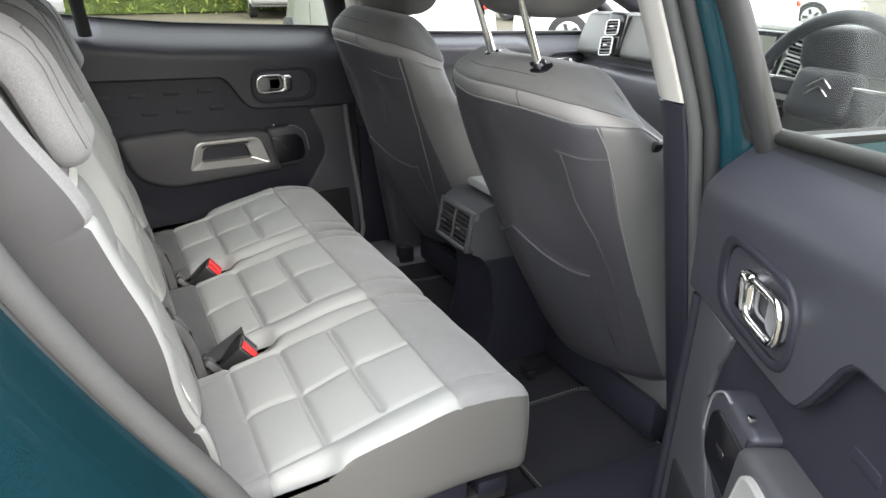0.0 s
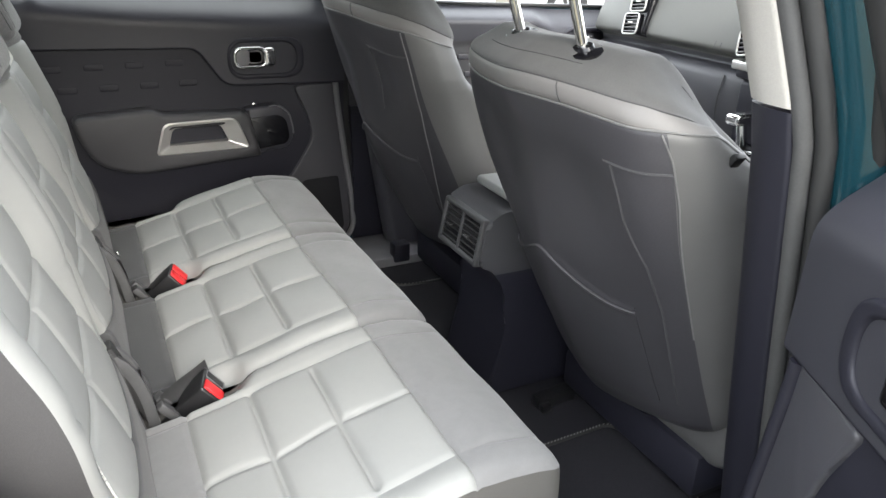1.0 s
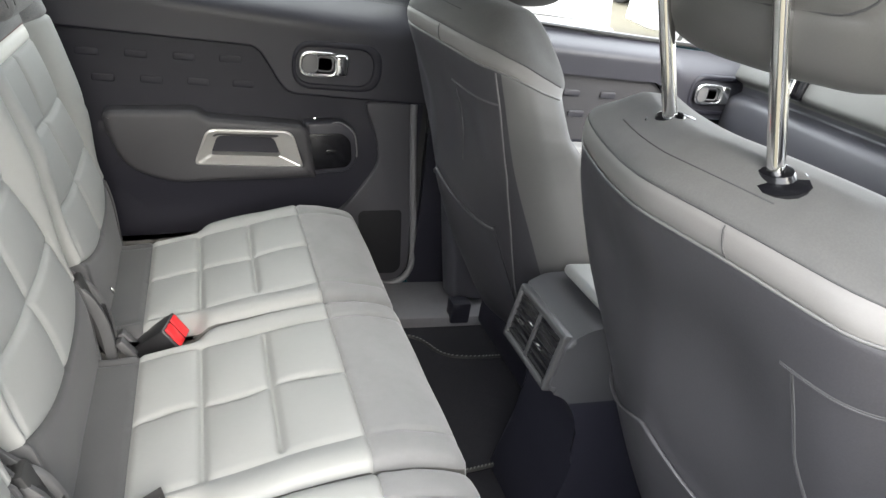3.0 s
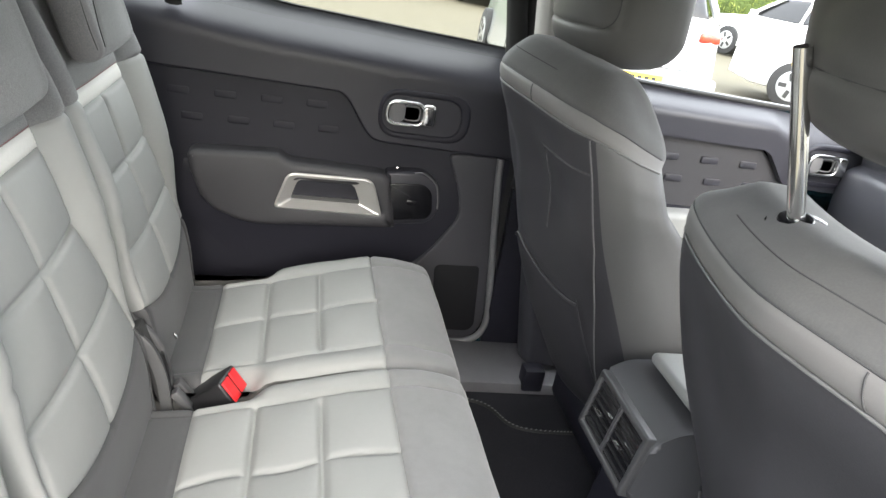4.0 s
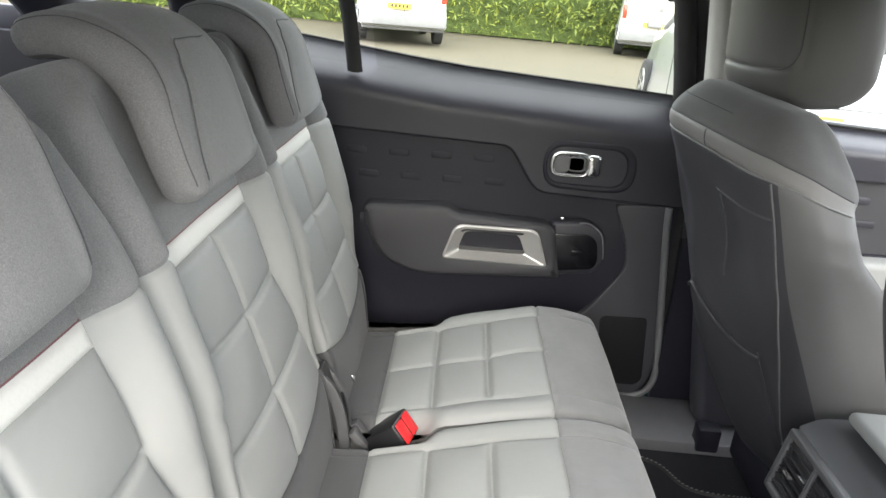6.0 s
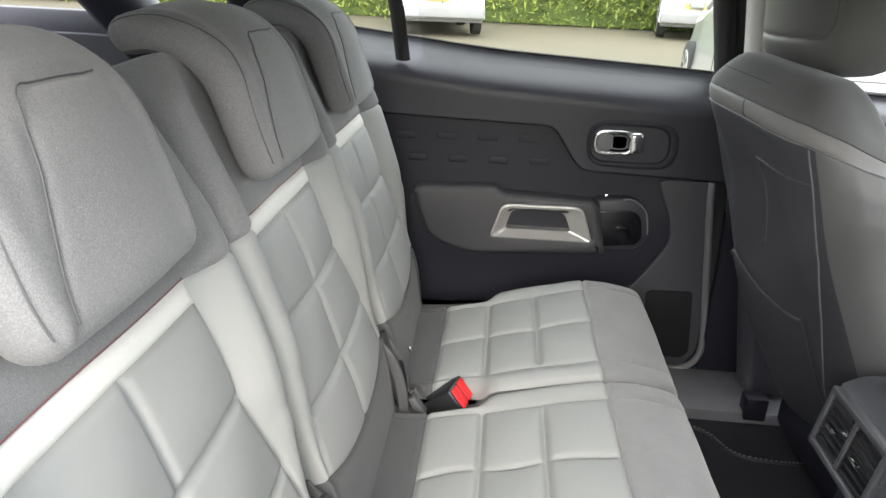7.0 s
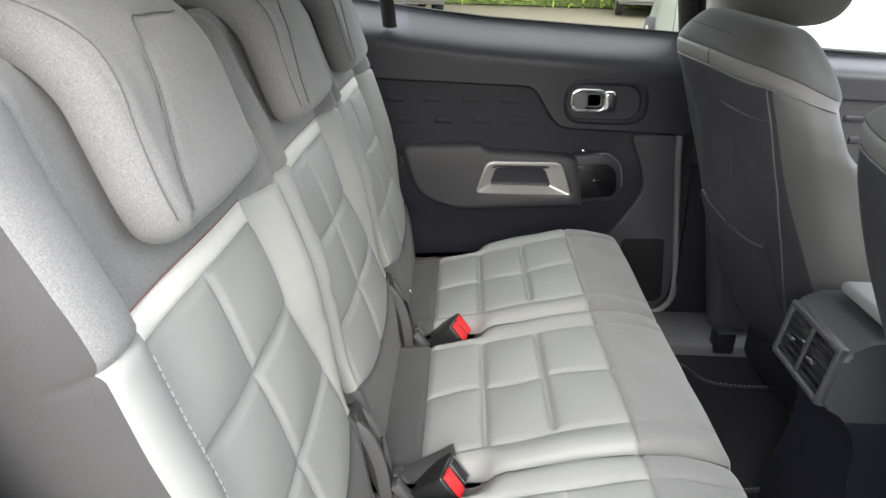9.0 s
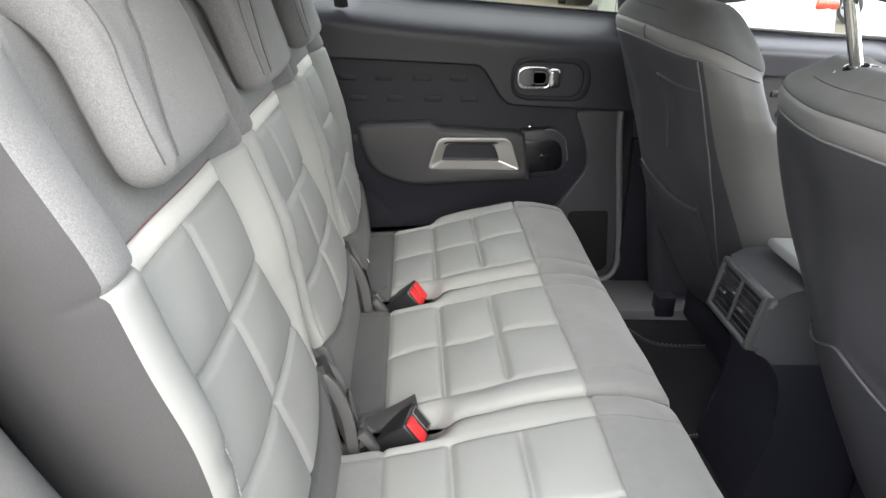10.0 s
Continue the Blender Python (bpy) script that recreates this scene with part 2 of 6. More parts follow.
def tube(bm, points, radius, n=8, closed=False, flat=None):
    """Adds a tube along points. radius: a number or one for each point. flat: (wide, thick) half sizes of a ribbon instead."""
    pts = [Vector(p) for p in points]
    rings = []
    up = Vector((0.13, 0.21, 0.97))
    count = len(pts)
    for i, p in enumerate(pts):
        a = pts[i - 1] if (i or closed) else p
        b = pts[(i + 1) % count] if (i < count - 1 or closed) else p
        d = (b - a).normalized()
        u = d.cross(up)
        if u.length < 1e-3:
            u = d.cross(Vector((1, 0, 0)))
        u.normalize()
        w = u.cross(d).normalized()
        up = w
        r = radius[i] if isinstance(radius, (list, tuple)) else radius
        ring = []
        for k in range(n):
            ang = 2 * math.pi * k / n
            cu, cw = math.cos(ang), math.sin(ang)
            ring.append(bm.verts.new(p + u * cu * (flat[0] if flat else r) + w * cw * (flat[1] if flat else r)))
        rings.append(ring)
    for i in range(count if closed else count - 1):
        a, b = rings[i], rings[(i + 1) % count]
        for k in range(n):
            bm.faces.new((a[k], a[(k + 1) % n], b[(k + 1) % n], b[k]))
    if not closed:
        bm.faces.new(rings[0][::-1])
        bm.faces.new(rings[-1])
    return bm


def tube_part(name, points, radius, material, parent=None, n=8, closed=False, label="", flat=None):
    return part(name, tube(bmesh.new(), points, radius, n, closed, flat), material, parent, label, sharp=60)


def spline(points, n=8):
    """A smooth line through points."""
    pts = [Vector(p) for p in points]
    out = []
    for i in range(len(pts) - 1):
        p0, p1, p2, p3 = pts[max(i - 1, 0)], pts[i], pts[i + 1], pts[min(i + 2, len(pts) - 1)]
        for k in range(n):
            t = k / n
            out.append(0.5 * ((2 * p1) + (p2 - p0) * t + (2 * p0 - 5 * p1 + 4 * p2 - p3) * t * t + (3 * p1 - p0 - 3 * p2 + p3) * t * t * t))
    return out + [pts[-1]]


def ticks(half, step, marks=(), fine=(0.003, 0.007, 0.012)):
    """Grid lines from -half to half, denser at the marks."""
    t = list(np.linspace(-half, half, max(2, int(round(2 * half / step)) + 1)))
    for m in marks:
        t = [v for v in t if abs(v - m) > fine[-1] + 0.3 * step or abs(abs(v) - half) < 1e-9]
        t += [m] + [m + s * f for f in fine for s in (-1, 1)]
    t = sorted(v for v in t if -half <= v <= half)
    keep = [t[0]]
    for v in t[1:]:
        if v - keep[-1] > 1e-4:
            keep.append(v)
    return np.array(keep)


def soft(grids, r, shape, zone, kinds, parent):
    """An upholstered body: a rounded box cut along the grids (x, y, z lines), bent by shape(points) and split by zone(points, sides)
    into the parts of kinds: (name, material, label)."""
    h = np.array([g[-1] for g in grids])
    pts, quads, base = [], [], 0
    for a in range(3):
        b, c = (a + 1) % 3, (a + 2) % 3
        for s in (-1, 1):
            gb, gc = grids[b], grids[c]
            p = np.zeros((len(gb), len(gc), 3))
            p[..., a], p[..., b], p[..., c] = s * h[a], gb[:, None], gc[None, :]
            idx = base + np.arange(len(gb) * len(gc)).reshape(len(gb), len(gc))
            q = np.stack([idx[:-1, :-1], idx[1:, :-1], idx[1:, 1:], idx[:-1, 1:]], -1).reshape(-1, 4)
            quads.append(q if s > 0 else q[:, ::-1])
            pts.append(p.reshape(-1, 3))
            base += len(gb) * len(gc)
    p, quads = np.concatenate(pts), np.concatenate(quads)
    _, first, back = np.unique(np.round(p * 1e5).astype(np.int64), axis=0, return_index=True, return_inverse=True)
    p, quads = p[first], back.ravel()[quads]
    raw = p
    inner = np.clip(p, -(h - r), h - r)
    d = p - inner
    p = inner + r * d / np.maximum(np.linalg.norm(d, axis=1, keepdims=True), 1e-9)
    mid = raw[quads].mean(1)
    ab = p[quads[:, 1]] - p[quads[:, 0]]
    ac = p[quads[:, 2]] - p[quads[:, 0]]
    side = np.cross(ab, ac)
    side /= np.maximum(np.linalg.norm(side, axis=1, keepdims=True), 1e-12)
    kind = zone(mid, side)
    world_pts = shape(p, raw)
    made = []
    for k, (name, material, label) in enumerate(kinds):
        mine = quads[kind == k]
        if not len(mine):
            continue
        used, local = np.unique(mine, return_inverse=True)
        made.append(mesh_part(name, world_pts[used], local.reshape(-1, 4), material, parent, label))
    return made


def groove(u, at, width=0.004):
    return np.exp(-(((u - at) / width) ** 2))


def ramp(x, a, b):
    t = np.clip((x - a) / (b - a), 0, 1)
    return t * t * (3 - 2 * t)


def thing(ob, label, category, group="", kind=""):
    return tagged(ob, label, category, group, kind)

# ---- ground and car shell ----
def ground_height(x, y):
    return 0.02 * noise.noise(Vector((x * 0.3, y * 0.3, 0)))


def build_ground():
    xs = sorted(set(np.concatenate([np.linspace(-30, 30, 61), np.array([-1500, -400, -150, -80, -50, 50, 80, 150, 400, 1500])])))
    bm = bmesh.new()
    grid = [[bm.verts.new((x, y, ground_height(x, y) - 0.02 if abs(x) < 40 and abs(y) < 40 else -0.02)) for y in xs] for x in xs]
    for i in range(len(xs) - 1):
        for j in range(len(xs) - 1):
            bm.faces.new((grid[i][j], grid[i + 1][j], grid[i + 1][j + 1], grid[i][j + 1]))
    thing(part("ground", bm, ASPHALT), "pale worn tarmac of a car park", "ground", kind="structure")


def sheet(name, xs, lo, hi, yfun, rows, thick, material, parent=None, label="", side=1, shift=(0, 0), back=True):
    """A moulded panel: columns at xs from lo(x) to hi(x), its face at yfun(x, z, t), closed behind by thick metres."""
    v, f = [], []
    n = rows + 1
    for layer in range(2 if back else 1):
        for x in xs:
            for j in range(n):
                t = j / rows
                z = lo(x) + (hi(x) - lo(x)) * t
                v.append((x - shift[0], side * (yfun(x, z, t) + layer * thick - shift[1]), z))
    cols = len(xs)
    half = cols * n
    for i in range(cols - 1):
        for j in range(rows):
            a = i * n + j
            f.append((a, a + 1, a + n + 1, a + n))
            if back:
                f.append((half + a, half + a + n, half + a + n + 1, half + a + 1))
    if back:
        rim = [i * n for i in range(cols)] + [(cols - 1) * n + j for j in range(1, n)] + [i * n + rows for i in range(cols - 2, -1, -1)] + [j for j in range(rows - 1, 0, -1)]
        for k in range(len(rim)):
            a, b = rim[k], rim[(k + 1) % len(rim)]
            f.append((a, b, half + b, half + a))
    bm = bmesh.new()
    bv = [bm.verts.new(p) for p in v]
    for q in f:
        bm.faces.new([bv[k] for k in q])
    return part(name, bm, material, parent, label, sharp=45)


def lin(xs, zs):
    return lambda x: float(np.interp(x, xs, zs))


def build_shell():
    # floor, tunnel and the black sills
    fl = box_part("floor", (0.25, 0, 0.375), (1.45, 0.80, 0.02), CARPET, None, 0.004)
    thing(fl, "black carpeted car floor", "floor", kind="structure")
    riser = box_part("floor_step", (-0.62, 0, 0.42), (0.52, 0.72, 0.025), CARPET, None, 0.01)
    thing(riser, "black carpeted step under the rear seats", "floor", kind="structure")
    for s in (-1, 1):
        sill = empty("door_sill", (0, s * 0.74, 0))
        thing(sill, "black plastic door sill with a painted outer edge", "door sill", kind="structure")
        # Only the far plate takes the tone that stands in for highlights.
        box_part("scuff_plate", (0.42, -s * 0.035, 0.394 if s > 0 else 0.424), (0.95, 0.10, 0.030 if s > 0 else 0.036), SILLSHEEN if s > 0 else PLASTIC, sill, 0.012)
        box_part("painted_edge", (0.42, s * 0.11, 0.37), (0.98, 0.040, 0.060), PAINT, sill, 0.02, 3)
    # headlining and roof
    roof = empty("roof")
    thing(roof, "painted car roof over a beige headlining", "car roof", kind="structure")
    for name, z, material, grow in (("headlining", 1.545, ROOFCLOTH, 0.0), ("roof_panel", 1.585, PAINT, 0.03)):
        bm = bmesh.new()
        xs, ys = np.linspace(-1.25 - grow, 0.85 + grow, 16), np.linspace(-0.62 - grow, 0.62 + grow, 13)
        top = [[bm.verts.new((x, y, z + 0.04 - 0.05 * ((x + 0.1) / 1.1) ** 2 - 0.07 * (y / 0.62) ** 4)) for y in ys] for x in xs]
        for i in range(15):
            for j in range(12):
                bm.faces.new((top[i][j], top[i + 1][j], top[i + 1][j + 1], top[i][j + 1]))
        bmesh.ops.solidify(bm, geom=list(bm.faces), thickness=0.015)
        part(name, bm, material, roof)
    for s in (-1, 1):
        rail = spline([(-1.30, s * 0.63, 1.46), (-0.6, s * 0.655, 1.50), (0.1, s * 0.66, 1.515), (0.75, s * 0.635, 1.48), (1.25, s * 0.66, 1.30), (1.72, s * 0.72, 1.06)], 8)
        tube_part("roof_rail", rail, 0.045, PLASTIC, roof, 10, label="roof side rail and windscreen pillar")
    # windscreen, bulkhead, bonnet
    ws = empty("windscreen")
    thing(ws, "sloping clear windscreen", "windscreen", kind="structure")
    bm = bmesh.new()
    a = [bm.verts.new(p) for p in ((0.86, -0.60, 1.50), (0.86, 0.60, 1.50), (1.72, 0.70, 1.07), (1.72, -0.70, 1.07))]
    bm.faces.new(a)
    bmesh.ops.solidify(bm, geom=list(bm.faces), thickness=0.005)
    part("pane", bm, CLEARGLASS, ws).visible_shadow = False
    bk = box_part("bulkhead", (1.66, 0, 0.72), (0.03, 0.84, 0.34), PLASTIC, None, 0.01)
    thing(bk, "black bulkhead behind the dashboard", "bulkhead", kind="structure")
    bm = bmesh.new()
    rbox(bm, (2.15, 0, 0.80), (0.46, 0.86, 0.22), 0.08, 4)
    for v in bm.verts:
        v.co.z -= 0.09 * max(0.0, v.co.x - 1.7)
    thing(part("bonnet", bm, PAINT), "teal painted car bonnet", "bonnet", kind="structure")
    # boot: side trims, quarter windows, shelf, tailgate
    boot = empty("boot")
    thing(boot, "dark boot area behind the rear seats", "boot", kind="structure")
    box_part("boot_floor", (-1.10, 0, 0.58), (0.42, 0.66, 0.02), CARPET, boot, 0.004)
    box_part("parcel_shelf", (-1.02, 0, 1.03), (0.30, 0.60, 0.012), CARPET, boot, 0.008)
    for s in (-1, 1):
        sheet("side_trim", np.linspace(-1.42, -0.60, 8), lin([-1.42, -0.6], [0.5, 0.5]), lin([-1.42, -0.60], [1.20, 1.17]), lambda x, z, t: 0.70 + 0.06 * t ** 3 - 0.05 * (x < -1.2), 8, 0.04, PLASTIC, boot, side=s)
        sheet("body_side", np.linspace(-1.50, -0.66, 10), lin([-1.5, -0.66], [0.32, 0.32]), lin([-1.5, -0.66], [1.18, 1.16]), lambda x, z, t: 0.86 + 0.04 * math.sin(math.pi * t) - 0.10 * max(0.0, -1.2 - x), 10, 0.05, PAINT, boot, side=s)
        tube_part("rear_pillar", spline([(-1.02, s * 0.80, 1.15), (-1.12, s * 0.73, 1.32), (-1.26, s * 0.64, 1.47)], 6), 0.07, PLASTIC, boot, 10)
    tg = empty("tailgate")
    thing(tg, "closed tailgate with its rear window", "tailgate", kind="structure")
    box_part("tailgate_panel", (-1.50, 0, 0.78), (0.05, 0.76, 0.36), PLASTIC, tg, 0.03, 3)
    box_part("inner_trim", (-1.455, 0, 1.19), (0.03, 0.70, 0.09), CARPET, tg, 0.02, 3, "dark tailgate trim")
    bm = bmesh.new()
    bm.faces.new([bm.verts.new(p) for p in ((-1.52, -0.66, 1.13), (-1.52, 0.66, 1.13), (-1.27, 0.56, 1.47), (-1.27, -0.56, 1.47))])
    bmesh.ops.solidify(bm, geom=list(bm.faces), thickness=0.005)
    part("rear_window", bm, DARKGLASS, tg).visible_shadow = False


def quarter(side):
    """The rear quarter of one side: fixed quarter window, division bar and the trim under it."""
    q = empty("quarter_panel")
    thing(q, "black rear quarter trim with a small fixed window" if side > 0 else "teal rear wing beside the open door with a grey rubber seal", "car body", kind="structure")
    if side > 0:
        sheet("arch_trim", np.linspace(-0.80, -0.22, 10), lin([-0.8, -0.22], [0.42, 0.42]), lin([-0.8, -0.22], [1.12, 0.80]), lambda x, z, t: 0.825, 8, 0.012, PLASTIC, q)
        box_part("window_ledge", (-1.05, 0.822, 1.195), (0.44, 0.012, 0.047), PLASTIC, q, 0.008, 2)
        tube_part("rear_pillar_trim", [(-0.80, 0.80, 1.17), (-0.815, 0.75, 1.33), (-0.84, 0.69, 1.50)], 0.035, PLASTIC, q, 10, flat=(0.040, 0.018))
        bar = [(-0.445, 0.800, 1.17), (-0.455, 0.770, 1.27), (-0.47, 0.735, 1.37), (-0.49, 0.69, 1.48)]
        tube_part("division_bar", bar, 0.02, RUBBER, q, 8, flat=(0.020, 0.012))
        bm = bmesh.new()
        bm.faces.new([bm.verts.new(p) for p in ((-0.46, 0.835, 1.18), (-1.00, 0.825, 1.18), (-1.10, 0.73, 1.42), (-0.49, 0.70, 1.48))])
        bmesh.ops.solidify(bm, geom=list(bm.faces), thickness=0.004)
        part("quarter_window", bm, GLASS, q).visible_shadow = False
    else:
        # slanting rear edge of the door opening, from wheel arch to shoulder
        line = spline([(-0.29, -0.735, 0.56), (-0.375, -0.735, 0.735), (-0.435, -0.735, 0.835), (-0.495, -0.735, 0.94), (-0.565, -0.735, 1.085), (-0.60, -0.73, 1.20), (-0.60, -0.70, 1.34), (-0.56, -0.67, 1.48)], 6)
        tube_part("door_seal", line, 0.019, SEAL, q, 12, label="ribbed grey rubber door seal")
        tube_part("seal_edge", [p + Vector((-0.016, -0.014, -0.008)) for p in line], 0.009, RUBBER, q, 8)
        # painted return from the seal out to the wing
        bm = bmesh.new()
        rows = []
        steps = ((-0.012, -0.748), (-0.026, -0.775), (-0.040, -0.800), (-0.052, -0.820), (-0.075, -0.838), (-0.12, -0.866), (-0.16, -0.888), (-0.22, -0.895), (-0.34, -0.90))
        for p in line:
            tuck = max(0.0, (p.z - 1.1) / 0.4)
            rows.append([bm.verts.new((p.x + dx, y + 0.20 * tuck * min(1.0, tuck + 0.2), p.z - 0.25 * dx * (p.z < 1.1))) for dx, y in steps])
        for i in range(len(rows) - 1):
            for j in range(len(steps) - 1):
                bm.faces.new((rows[i][j], rows[i][j + 1], rows[i + 1][j + 1], rows[i + 1][j]))
        bmesh.ops.solidify(bm, geom=list(bm.faces), thickness=-0.006)
        part("wing", bm, PAINT, q, "glossy teal painted wing", sharp=60)
        box_part("door_striker", (-0.605, -0.792, 0.985), (0.012, 0.014, 0.022), CHROME, q, 0.005, 3, "bright metal door striker", Matrix.Rotation(0.45, 4, "Y"))
        # Unseen solid panel, added to keep daylight off the headrests.
        sheet("pillar_blocker", np.linspace(-1.36, -0.62, 10), lin([-1.36, -0.62], [1.16, 1.16]), lin([-1.36, -1.2, -0.62], [1.40, 1.50, 1.52]), lambda x, z, t: -0.74 + 0.10 * t, 8, -0.03, ROOFCLOTH, q, "unseen grey rear pillar panel added to block light")
        sheet("inner_trim", np.linspace(-0.62, -0.40, 6), lin([-0.62, -0.40], [0.5, 0.5]), lin([-0.62, -0.40], [1.16, 0.75]), lambda x, z, t: -0.722, 6, -0.01, PLASTIC, q)
    return q


def b_pillar(side):
    """Slanting pillar between the doors: trim, seals and painted flange."""
    p = empty("b_pillar")
    thing(p, "door pillar with beige upper and dark lower trim and grey rubber seals", "car pillar", "door pillars", "structure")

    def at(z, dx, y):
        x = float(np.interp(z, [0.42, 0.55, 0.99, 1.18, 1.26, 1.52], [0.425, 0.402, 0.328, 0.294, 0.278, 0.22]))
        lean = max(0.0, z - 1.16) * 0.28
        return Vector((x + dx, side * (y + 0.015 - lean), z))

    def wall(name, material, z0, z1, section, label=""):
        bm = bmesh.new()
        zs = np.linspace(z0, z1, 14)
        rings = [[bm.verts.new(at(z, dx, y)) for dx, y in section] for z in zs]
        n = len(section)
        for a, b in zip(rings, rings[1:]):
            for k in range(n):
                bm.faces.new((a[k], a[(k + 1) % n], b[(k + 1) % n], b[k]))
        bm.faces.new(rings[0][::-1])
        bm.faces.new(rings[-1])
        return part(name, bm, material, p, label, sharp=50)

    trim = rounded([(0.004, 0.684), (0.018, 0.655), (0.13, 0.655), (0.14, 0.715), (0.004, 0.722)], [0.01, 0.01, 0.02, 0.004, 0.006], 3)
    wall("upper_trim", LINER, 1.182, 1.50, trim, "beige cloth pillar trim")
    wall("lower_trim", TRIM if side > 0 else PLASTIC, 0.44, 1.178, trim, "dark plastic pillar trim")
    for dx, y, r, material in ((0.018, 0.727, 0.011, SEAL), (0.030, 0.746, 0.011, RUBBER)):
        tube_part("door_seal", [at(z, dx, y) for z in np.linspace(0.44, 1.50, 22)], r, material, p, 10, label="grey rubber door seal")
    flange = rounded([(0.037, 0.758), (0.044, 0.782), (0.052, 0.798), (0.062, 0.804), (0.080, 0.804), (0.080, 0.73), (0.042, 0.735)], 0.008, 3)
    wall("painted_flange", PAINT if side < 0 else RUBBER, 0.42, 1.52, flange, "teal painted pillar")
    return p

# ---- rear seats: three single seats in a row ----
def rounding(p, h, r):
    p, h = np.asarray(p, float), np.asarray(h, float)
    inner = np.clip(p, -(h - r), h - r)
    d = p - inner
    return inner + r * d / np.maximum(np.linalg.norm(d, axis=1, keepdims=True), 1e-9)


BACK_UP, BACK_OUT = np.array([-0.3387, 0, 0.9409]), np.array([0.9409, 0, 0.3387])
BACK_AT = np.array([-0.450, 0, 0.945])


def cushion_shape(seed):
    def shape(p, raw=None):
        x, y, z = p[:, 0] - 0.1325, p[:, 1], p[:, 2]
        top = ramp(z, 0.03, 0.088)
        inx = ramp(x, -0.310, -0.295) * (1 - ramp(x, -0.004, 0.006))
        iny = 1 - ramp(np.abs(y), 0.150, 0.158)
        g = np.maximum.reduce([groove(x, -0.108, 0.0050) * (1 - ramp(np.abs(y), 0.140, 0.152)), groove(x, -0.207, 0.0050), groove(y + 0.004 * np.sin(40 * x + seed), 0, 0.0042) * (0.45 + 0.35 * np.cos(30 * x + seed) ** 2)]) * inx * iny
        seams = np.maximum.reduce([groove(x, 0.0, 0.003), groove(x, -0.302), groove(np.abs(y), 0.156, 0.0045) * (1 - 0.5 * ramp(x, 0.0, 0.02)) * np.where(y < 0, 0.45, 0.9)])
        cx = np.interp(x, [-0.302, -0.207, -0.108, 0.0], [0, 1, 2, 3]) % 1.0
        cy = (np.abs(y) / 0.155) % 1.0
        pillow = (np.sin(np.pi * cx).clip(0) * np.sin(np.pi * np.clip(cy, 0, 1)).clip(0) + 1e-6) ** 0.75 * inx * iny
        line = np.interp(x, [-0.40, -0.35, -0.30, -0.20, -0.10, 0.0, 0.05, 0.09, 0.12, 0.135], [-0.088, -0.084, -0.076, -0.052, -0.024, 0, 0.003, -0.003, -0.012, -0.020])
        sag = 0.004 * np.sin(7 * x + seed) * np.sin(11 * y + 2 * seed)
        front = 0.35 * groove(x, 0.075, 0.035) * groove(np.abs(y), 0.156, 0.006)
        dz = top * (line + sag - 0.0085 * g - 0.005 * seams + 0.0065 * pillow + 0.0012 * np.sin(43 * x + 3 * seed) * np.sin(37 * y + seed) - 0.012 * front + 0.006 * ramp(np.abs(y), 0.158, 0.185) * (1 - ramp(x, -0.05, 0.05)) - 0.040 * ramp(np.abs(y), 0.165, 0.20) * (1 - ramp(x, -0.235, -0.185)))
        bulge = 0.006 * np.sin(np.pi * np.clip((z + 0.09) / 0.18, 0, 1)) * ramp(x, 0.05, 0.12)
        return np.stack([x + bulge, y, 0.63 + z + dz + (1 - top) * 0.3 * line], 1)
    return shape


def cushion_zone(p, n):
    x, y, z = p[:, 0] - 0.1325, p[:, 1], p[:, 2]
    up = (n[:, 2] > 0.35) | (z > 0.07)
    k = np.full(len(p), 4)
    k[up & (x > -0.302) & (x < 0) & (np.abs(y) < 0.156)] = 0
    k[up & (x > -0.302) & (x < 0) & (y >= 0.156)] = 1
    k[up & (x > -0.302) & (x < 0) & (y <= -0.156)] = 5
    k[up & (x <= -0.302)] = 3
    k[(x >= 0) & (z > -0.075) & (up | (n[:, 0] > 0.5) | (x > 0.02)) & (up | (np.abs(n[:, 1]) < 0.75))] = 2
    return k


